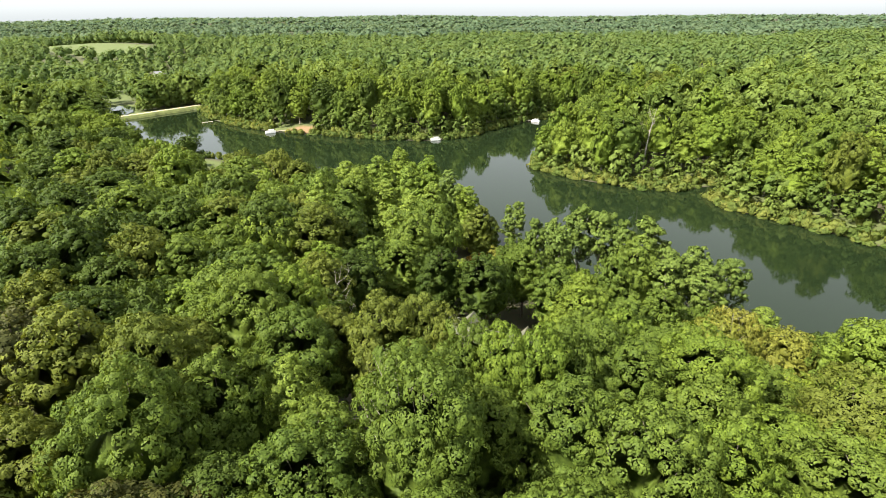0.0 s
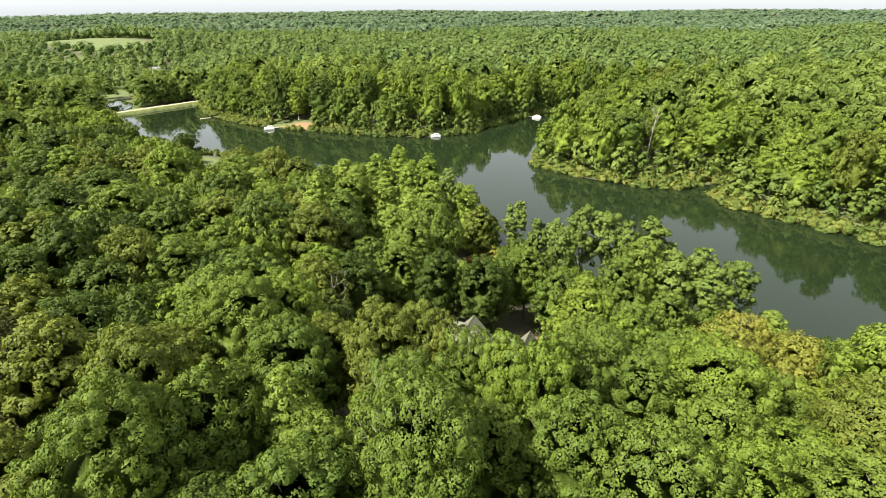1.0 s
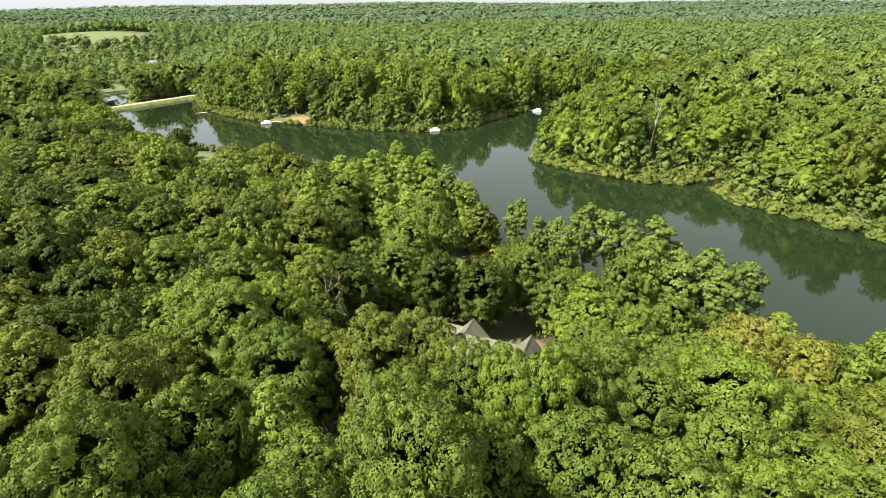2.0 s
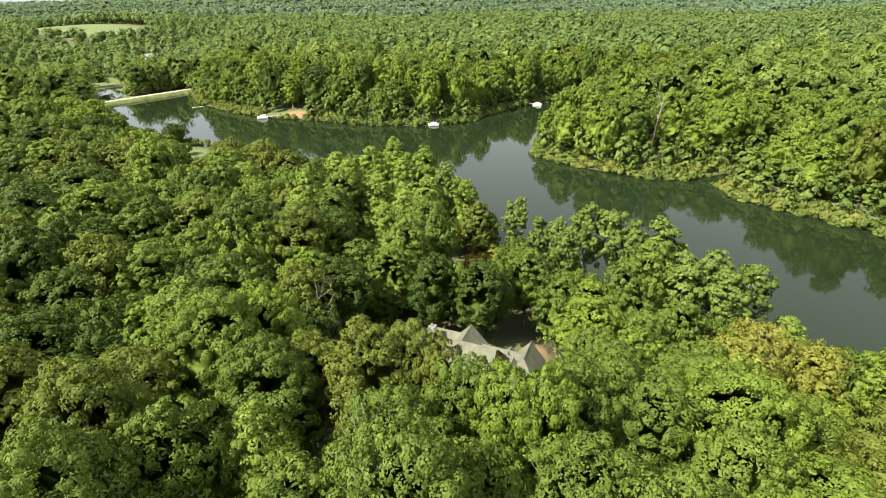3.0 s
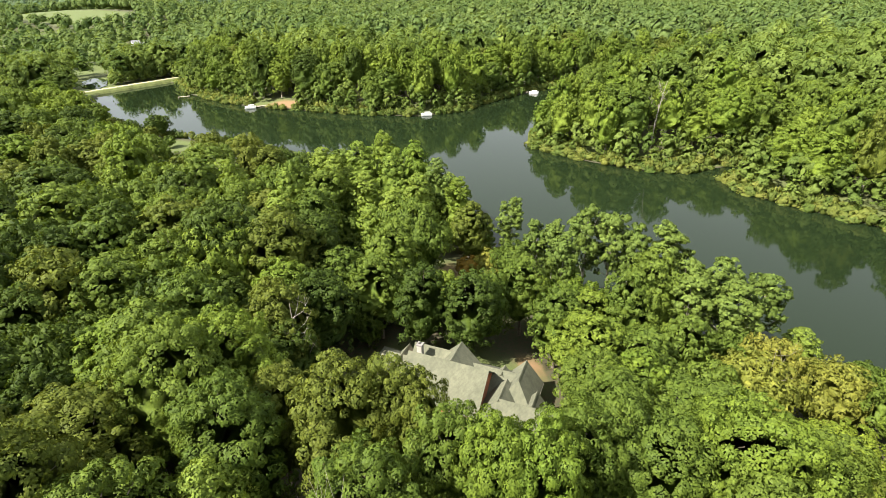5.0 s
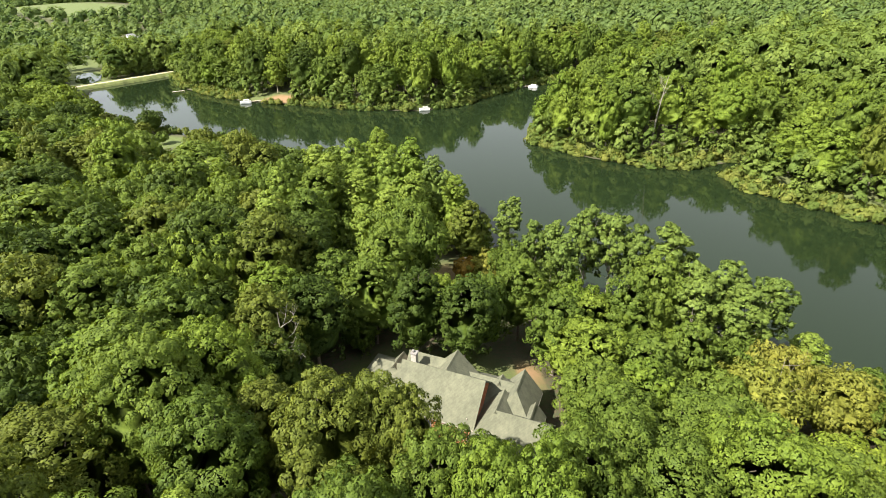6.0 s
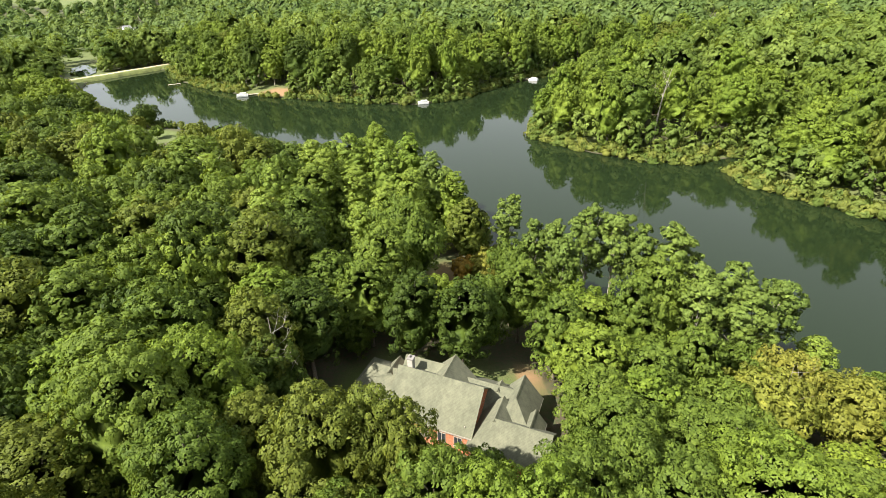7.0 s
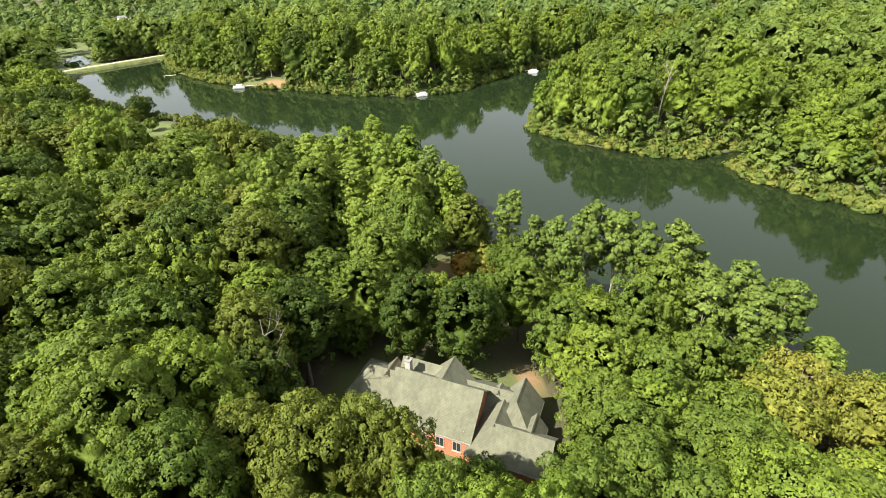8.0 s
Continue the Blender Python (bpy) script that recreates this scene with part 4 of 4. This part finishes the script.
# ---- the wood on this side of the lake ----
def scatter(rng, x0, x1, y0, y1, gap, tries):
    """Points at least about gap metres apart."""
    cell, grid, out = gap, {}, []
    for x, y in zip(rng.uniform(x0, x1, tries), rng.uniform(y0, y1, tries)):
        k = (int(x // cell), int(y // cell))
        if any((x - a) ** 2 + (y - b) ** 2 < gap * gap for i in (-1, 0, 1) for j in (-1, 0, 1) for a, b in grid.get((k[0] + i, k[1] + j), ())):
            continue
        grid.setdefault(k, []).append((x, y))
        out.append((x, y))
    return np.array(out)


rng = np.random.default_rng(5)
VIEW_SKYLINE = np.array([(-1.124, 0.173), (-0.975, 0.194), (-0.904, 0.207), (-0.836, 0.228), (-0.79, 0.215), (-0.737, 0.235), (-0.7, 0.255), (-0.66, 0.285), (-0.6, 0.288), (-0.575, 0.268), (-0.554, 0.255), (-0.528, 0.25), (-0.45, 0.252), (-0.398, 0.272), (-0.367, 0.276), (-0.317, 0.274), (-0.278, 0.268), (-0.219, 0.258), (-0.19, 0.252), (-0.151, 0.262), (-0.111, 0.275), (-0.043, 0.312), (-0.019, 0.358), (0.004, 0.367), (0.082, 0.365), (0.126, 0.358), (0.192, 0.355), (0.258, 0.365), (0.323, 0.371), (0.36, 0.403), (0.46, 0.429), (0.493, 0.509), (0.552, 0.552), (0.615, 0.588), (0.674, 0.602), (0.711, 0.582), (0.776, 0.558), (0.849, 0.554)])


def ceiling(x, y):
    """The height that the wood's tops keep under, bearing by bearing from the path's start: set to fit the camera's
    view of the water.
    """
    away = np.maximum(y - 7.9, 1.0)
    return 62.3 - away * np.interp((x - 0.9) / away, VIEW_SKYLINE[:, 0], VIEW_SKYLINE[:, 1])


spots = scatter(rng, -215, 110, 14, 262, 6.0, 70000)
broad = scatter(rng, -215, 110, 14, 262, 7.8, 70000)
spots = np.concatenate([spots[(spots[:, 1] < 95) | (spots[:, 0] > -18)], broad[(broad[:, 1] >= 95) & (broad[:, 0] <= -18)]])
dl, op = to_lake(spots[:, 0], spots[:, 1]), openness(spots[:, 0], spots[:, 1])[0]
gz = height(spots[:, 0], spots[:, 1])
heroes = np.array([p for p in PLANTED])
near, rest = [], []
for (x, y), d, o, z in zip(spots, dl, op, gz):
    if d < 2.0 or not this_side(x, y) or o > 0.4 or (np.hypot(heroes[:, 0] - x, heroes[:, 1] - y) < heroes[:, 2] * 0.7 + 2.4).any():
        continue
    ahead = y - 4
    if -24.5 < x < -12 and 65 < y < 86:
        continue
    if abs(x - 1) > ahead * 0.95 + 16 or y > 262:
        continue
    (near if ahead < 185 and abs(x) < ahead * 0.9 + 12 else rest).append((x, y, d, z))
low_trees = scatter(rng, -62, 46, 88, 175, 4.4, 9000)
near.sort(key=lambda p: math.hypot(p[0], p[1] - 8))
rest += near[330:]
for x, y, d, z in near[:330]:
    pick = rng.random()
    # leaf odds mix the trees' own colours with each side's light, put into colour
    east, west = x > 8, x < -14 and y < 70
    if d < 9:
        kind, leaf = ("poplar", "poplar") if pick < 0.4 else ("maple", "bright" if pick < 0.75 else "green")
        top = z + rng.uniform(8, 15)
    elif pick < 0.66:
        kind, leaf = "oak", ("yellow" if x > 40 and y < 80 and rng.random() < 0.2 else "bright" if rng.random() < (0.5 if x > 20 and y < 88 else 0.35 if east else 0.3 if y > 112 and x > -60 else 0.06) else "russet" if west and rng.random() < 0.2 else "olive" if rng.random() < (0.25 if west else 0.12) else "dark" if rng.random() < (0.05 if east else 0.62 if x < -16 and y < 112 else 0.6 if x < -55 else 0.15) else "green")
        top = z + rng.uniform(18, 24)
    elif pick < 0.9:
        kind, leaf = "maple", ("bright" if rng.random() < (0.35 if east else 0.1) else "dark" if x < -18 and rng.random() < 0.6 else "green")
        top = z + rng.uniform(14, 20)
    else:
        kind, leaf = "poplar", "poplar"
        top = z + rng.uniform(17, 22)
    if y > 112 and -62 < x < -8 and rng.random() < 0.55:
        kind, leaf, top = "poplar", "poplar" if rng.random() < 0.6 else "bright", z + rng.uniform(16, 22)
    if 4 < x < 48 and 86 < y < 122:
        top = min(top, z + rng.uniform(10, 15))
    wide = y >= 95 and x <= -18
    if wide and kind != "poplar" and d > 12:
        kind = "oak"
    size = rng.uniform(5.2, 7.8) if wide and kind == "oak" else rng.uniform(5.0, 7.0) if kind == "oak" else rng.uniform(4.0, 5.6) if kind == "maple" else rng.uniform(3.0, 3.9)
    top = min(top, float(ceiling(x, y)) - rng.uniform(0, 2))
    if -15 < x < 3 and 96 < y < 124:
        top = min(top, 62 - 60 * (y - 33.7) / 95 - 1)
    if top < z + 4:
        continue
    if x + size * 0.8 - 1.4 > -0.40 * (y - 33.7) and x < 13 and y < 82:
        line = 62 - 51.5 * (y + size * 0.6 - 33.7) / (49 if x < -9 else 41.3)
        top = min(top, line)
        if top < z + 7:
            continue
    plant(kind, x, y, top, min(size, (0.45 if wide else 0.34) * (top - z) + 0.8), leaf)


# low trees under the tall ones, down to the shore
stems = np.array([p[:2] for p in PLANTED])
for x, y in low_trees:
    d, z = float(to_lake(x, y)[0]), float(height(x, y))
    if d < 2.5 or not this_side(x, y) or float(openness(x, y)[0]) > 0.3 or np.hypot(stems[:, 0] - x, stems[:, 1] - y).min() < 3.0 or (-14 < x < 8 and y < 128):
        continue
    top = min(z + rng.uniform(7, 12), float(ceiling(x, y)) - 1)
    if top > z + 3:
        plant("maple", x, y, top, rng.uniform(2.6, 3.6), "green" if rng.random() < 0.6 else "bright" if rng.random() < 0.5 else "dark")


# ---- bare trees ----
def dead_tree(x, y, h, seed, girth=0.2):
    """A leafless tree: a pale trunk and forked bare branches."""
    r = np.random.default_rng(seed)
    base = new("dead_tree")
    base.location = (x, y, float(height(x, y)))
    lean = r.normal(0, 0.03, 2) * h
    stem = [(lean[0] * t * t, lean[1] * t * t, t * h - (0.5 if t == 0 else 0), girth * (1.15 - t)) for t in (0, 0.3, 0.55, 0.8, 1.0)]
    me = raw_mesh("trunk", *tubes([stem], 8), PALE_BARK, True)
    new("trunk", me).parent = base
    for k in range(9):
        t = r.uniform(0.45, 0.95)
        a, reach = r.uniform(0, 6.283), h * r.uniform(0.10, 0.2)
        p0 = np.array((lean[0] * t * t, lean[1] * t * t, t * h))
        p1 = p0 + np.array((math.cos(a) * reach * 0.6, math.sin(a) * reach * 0.6, reach * 0.5))
        p2 = p0 + np.array((math.cos(a) * reach, math.sin(a) * reach, reach * 1.2))
        g = girth * (1.2 - t) * 0.5
        paths = [[(*p0, g), (*p1, g * 0.7), (*p2, g * 0.2)]]
        for _ in range(3):
            q = p1 + (p2 - p1) * r.uniform(0, 0.7)
            e = q + r.normal(0, 0.3, 3) * reach + np.array((0, 0, 0.3 * reach))
            paths.append([(*q, g * 0.4), (*((q + e) / 2 + r.normal(0, 0.04, 3) * reach), g * 0.28), (*e, g * 0.1)])
        new("branch", raw_mesh("branch", *tubes(paths, 5), PALE_BARK, True)).parent = base
    return tagged(base, "leafless dead tree with pale bare branches", "tree", "dead trees")


dead_tree(58.5, 228.0, 25.0, 3, 0.36)
dead_tree(-62.0, 138.0, 18.0, 4, 0.22)
dead_tree(-7.4, 46.8, 22.5, 5)
dead_tree(-9.5, 44.5, 21.5, 6)
dead_tree(-24.5, 78.5, 18.5, 7, 0.24)
dead_tree(38.5, 84.0, 15.0, 8, 0.13)
dead_tree(14.0, 45.5, 19.0, 9, 0.18)


# ---- woods beyond, joined ----
def joined_woods(name, places, templates, mat, label):
    """Many trees in one mesh: rows of x, y, z, scale across, scale up, tint."""
    vs, fs, ts, ms, n = [], [], [], [], 0
    for i, (x, y, z, sx, sz, tint) in enumerate(places):
        (v, f, m), r0, h0 = templates[i % len(templates)]
        sx, sz = sx / r0, sz / h0
        a = (i * 2.399) % 6.283
        c, s = math.cos(a) * sx, math.sin(a) * sx
        vs.append(np.stack([v[:, 0] * c - v[:, 1] * s + x, v[:, 0] * s + v[:, 1] * c + y, v[:, 2] * sz + z], 1))
        ms.append(np.stack([m[:, 0] * math.cos(a) - m[:, 1] * math.sin(a), m[:, 0] * math.sin(a) + m[:, 1] * math.cos(a), m[:, 2]], 1))
        fs.append(f + n)
        ts.append(np.full(len(v), tint))
        n += len(v)
    me = raw_mesh(name, np.concatenate(vs), np.concatenate(fs), mat, normals=np.concatenate(ms))
    point_value(me, "tint", np.concatenate(ts))
    return tagged(new(name, me), label, "woods", kind="stuff")


rng = np.random.default_rng(9)


def template(seed, radius, low, top, puffs, count, size, kind="broad", lean=0.4):
    return crown(seed, radius, low, top, puffs, count, size, kind, lean)[0], radius, top


MID = [template(s, 7.0, 1.0, 22, 130, 1900, 0.46, k, 0.3) for s, k in ((51, "dome"), (52, "full"), (53, "spire"), (54, "broad"), (55, "dome"), (56, "full"))]
SOUTH = [template(s, 6.2, 1.5, 21, 300, 4200, 0.33, "broad", 0.34) for s in (57, 58)]
FAR = [template(s, 7.0, 2, 21, 70, 560, 0.8, k, 0.25) for s, k in ((61, "dome"), (62, "dome"), (63, "spire"))]
HILL = [template(s, 7.5, 3, 20, 40, 80, 1.4, "dome", 0.15) for s in (65, 66, 67)]
DIST = [template(s, 12, 3, 20, 20, 14, 3.2, "dome", 0.15) for s in (71, 72, 73)]
RIM = [template(s, 26, 3, 22, 20, 12, 5.5, "dome", 0.12) for s in (75, 76)]
BUSH = [template(s, 2.0, 0.0, 3.0, 24, 64, 0.46) for s in (81, 82, 83)]


def stand(places, lo, hi, rlo, rhi, centre=0.45):
    """Rows for joined_woods from points: heights lo to hi, radii rlo to rhi."""
    n = len(places)
    z = height(places[:, 0], places[:, 1])
    patch = 0.5 + 0.5 * np.sin(places[:, 0] / 60 + 2 * np.sin(places[:, 1] / 75))
    tint = np.clip(rng.normal(centre - 0.04, 0.30, n) + 0.25 * (patch - 0.5), 0, 1)
    low = 1 - 0.2 * valley(places[:, 0], places[:, 1])
    return np.stack([places[:, 0], places[:, 1], z - 0.5, rng.uniform(rlo, rhi, n) * (0.3 + 0.7 * low), rng.uniform(lo, hi, n) * low, tint], 1)


def wooded(p, margin, edge=1.25):
    """Points in the woods within sight of the path."""
    clear = openness(p[:, 0], p[:, 1])[0] < 0.4
    dry = to_lake(p[:, 0], p[:, 1]) > margin
    sight = np.abs(p[:, 0]) < (p[:, 1] + 10) * edge + 30
    thin = parkland(p[:, 0], p[:, 1]) * 0.12 > rng.random(len(p))
    return p[clear & dry & sight & ~thin]


taken = np.array([p[:2] for p in PLANTED])
if rest:
    rows = stand(np.array([(x, y) for x, y, *_ in rest]), 13, 20, 4.0, 5.4)
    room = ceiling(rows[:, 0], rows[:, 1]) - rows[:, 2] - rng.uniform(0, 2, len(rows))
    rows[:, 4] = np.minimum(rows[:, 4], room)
    rows[:, 3] = np.minimum(rows[:, 3], 0.34 * rows[:, 4] + 0.8)
    rows = rows[rows[:, 4] > 3.0]
    joined_woods("woods", rows, MID, WOODS, "green broadleaved trees of the wood along the lake")
p = scatter(rng, -420, 400, 20, 430, 9.6, 60000)
p = wooded(p, 3.0, 1.05)
far_side = ~this_side(p[:, 0], p[:, 1]) | (np.abs(p[:, 0]) > (p[:, 1] - 4) * 0.95 + 16) | ((p[:, 0] < -217) | (p[:, 0] > 108))
p = p[far_side]
d = to_lake(p[:, 0], p[:, 1])
back = p[d >= 55]
near_bank = scatter(rng, -320, 330, 90, 430, 9.4, 60000)
near_bank = wooded(near_bank, 1.8, 1.0)
near_bank = near_bank[(~this_side(near_bank[:, 0], near_bank[:, 1]) | (near_bank[:, 0] < -200)) & (to_lake(near_bank[:, 0], near_bank[:, 1]) < 55)]
def sightline(p):
    """Points on the camera's bearings to the pond, left without trees so that it shows in the view."""
    bearing = (p[:, 0] - 0.9) / (p[:, 1] - 7.9)
    return (bearing > -0.81) & (bearing < -0.68) & (p[:, 1] < 345) & (p[:, 0] < -195)


near_bank, back = near_bank[~sightline(near_bank)], back[~sightline(back)]
near_bank = near_bank[(to_lake(near_bank[:, 0], near_bank[:, 1]) > 3.5) & (np.hypot(near_bank[:, 0] - 57, near_bank[:, 1] - 221) > 8)]
front = (to_lake(near_bank[:, 0], near_bank[:, 1]) < 36) & (near_bank[:, 0] > -235)
for x, y in near_bank[front]:
    # half bright: the far bank's sun and haze put into leaf colour
    leaf = "bright" if rng.random() < 0.5 else "olive" if rng.random() < 0.14 else "dark" if rng.random() < 0.14 else "green"
    wide = min(rng.uniform(5.4, 8.2), 2.6 + 0.5 * float(to_lake(x, y)[0]))
    plant("bank", x, y, float(height(x, y)) + rng.uniform(16, 27) * (1 - 0.35 * (x < -215)), wide, leaf)
joined_woods("lakeside_woods", stand(near_bank[~front], 16, 28, 5.8, 8.6), MID, WOODS, "tall green broadleaved woods beyond the far lake shore")
joined_woods("woods", stand(back, 16, 27, 5.6, 8.6), FAR, WOODS, "green broadleaved woods beyond the lake")
p = scatter(rng, -1200, 1000, 430, 1050, 11.5, 44000)
joined_woods("woods", stand(wooded(p, 3.0, 1.12), 14, 24, 6.0, 9.5), HILL, HAZED_UPLAND, "broadleaved woods running back over low hills")
p = scatter(rng, -2850, 2400, 1050, 2500, 23.0, 60000)
joined_woods("distant_woods", stand(wooded(p, 3.0, 1.12), 14, 20, 11.5, 17.0), DIST, HAZED_DISTANT, "distant green woods towards the horizon")
p = scatter(rng, -4600, 4600, 2500, 4900, 54.0, 60000)
p = p[np.hypot(p[:, 0], p[:, 1] - 10) < 4880]
joined_woods("distant_woods", stand(wooded(p, 3.0, 1.12), 15, 19, 25.0, 38.0), RIM, HAZED_DISTANT, "distant woods along the horizon")
p = scatter(rng, -150, 150, -60, 60, 8.0, 12000)
clear = np.array([np.hypot(taken[:, 0] - a, taken[:, 1] - b).min() > 6.5 for a, b in p])
p = p[clear & (openness(p[:, 0], p[:, 1])[0] < 0.4)]
close = (p[:, 1] > -12) & (np.abs(p[:, 0]) < 75)
joined_woods("woods", stand(p[close], 16, 22, 5.4, 7.0, 0.35), SOUTH, WOODS, "broadleaved wood on the hill south of the lake")
joined_woods("woods", stand(p[~close], 16, 22, 5.4, 7.2, 0.35), FAR, WOODS, "broadleaved wood on the hilltop south of the lake")
p = scatter(rng, -400, 400, -300, 60, 11.0, 12000)
p = p[(np.abs(p[:, 0]) > (p[:, 1] + 10) * 1.05 + 30) & ((np.abs(p[:, 0]) > 150) | (p[:, 1] < -60))]
joined_woods("woods", stand(p, 15, 23, 6.5, 8.6), HILL, WOODS, "broadleaved woods around the lake")

# lower trees with full skirts along the far bank
p = scatter(rng, -240, 240, 90, 430, 4.8, 90000)
d = to_lake(p[:, 0], p[:, 1])
p = p[(d > 1.0) & (d < 14) & ~this_side(p[:, 0], p[:, 1]) & (openness(p[:, 0], p[:, 1])[0] < 0.4)]
SKIRT = [template(s, 3.2, 0.2, 12, 50, 560, 0.42, k, 0.45) for s, k in ((91, "broad"), (92, "spire"), (93, "broad"))]
joined_woods("bank_trees", stand(p, 7, 15, 2.4, 4.2, 0.5), SKIRT, WOODS, "low full-skirted trees along the far bank")

along = Vector((0.473, 0.881))
p = []
for _ in range(70):
    q, s = rng.uniform(14, 60), rng.uniform(13, 22)
    p.append((-251 + along.x * q - along.y * s, 344.5 + along.y * q + along.x * s))
joined_woods("bank_trees", stand(np.array(p), 6, 12, 2.4, 4.0, 0.7), SKIRT, WOODS, "yellow-green bushy trees below the dam")

# shrubs along the water's edge
edge = []
for (ax, ay), (bx, by) in zip(LAKE, np.roll(LAKE, -1, 0)):
    n = max(2, int(math.hypot(bx - ax, by - ay) / 0.33))
    for k in range(n):
        t = (k + rng.random()) / n
        edge.append((ax + (bx - ax) * t + rng.normal(0, 3.6), ay + (by - ay) * t + rng.normal(0, 3.6)))
edge = np.array(edge)
d = to_lake(edge[:, 0], edge[:, 1])
moored = np.min([np.hypot(edge[:, 0] - x, edge[:, 1] - y) for x, y in ((-136, 304), (-131, 307.5), (-36.5, 292), (20.5, 351), (-188, 334))], axis=0) > 6.0
keep = moored & (d > -1.3) & (d < 11) & (edge[:, 1] > 85) & (edge[:, 0] < 170) & (openness(edge[:, 0], edge[:, 1])[0] < 0.4) & ~((edge[:, 0] < -222) & (edge[:, 1] > 280))
joined_woods("bank_shrubs", stand(edge[keep], 1.6, 4.6, 1.3, 2.7, 0.45), BUSH, SCRUB, "yellow-green shrubs overhanging the water's edge")
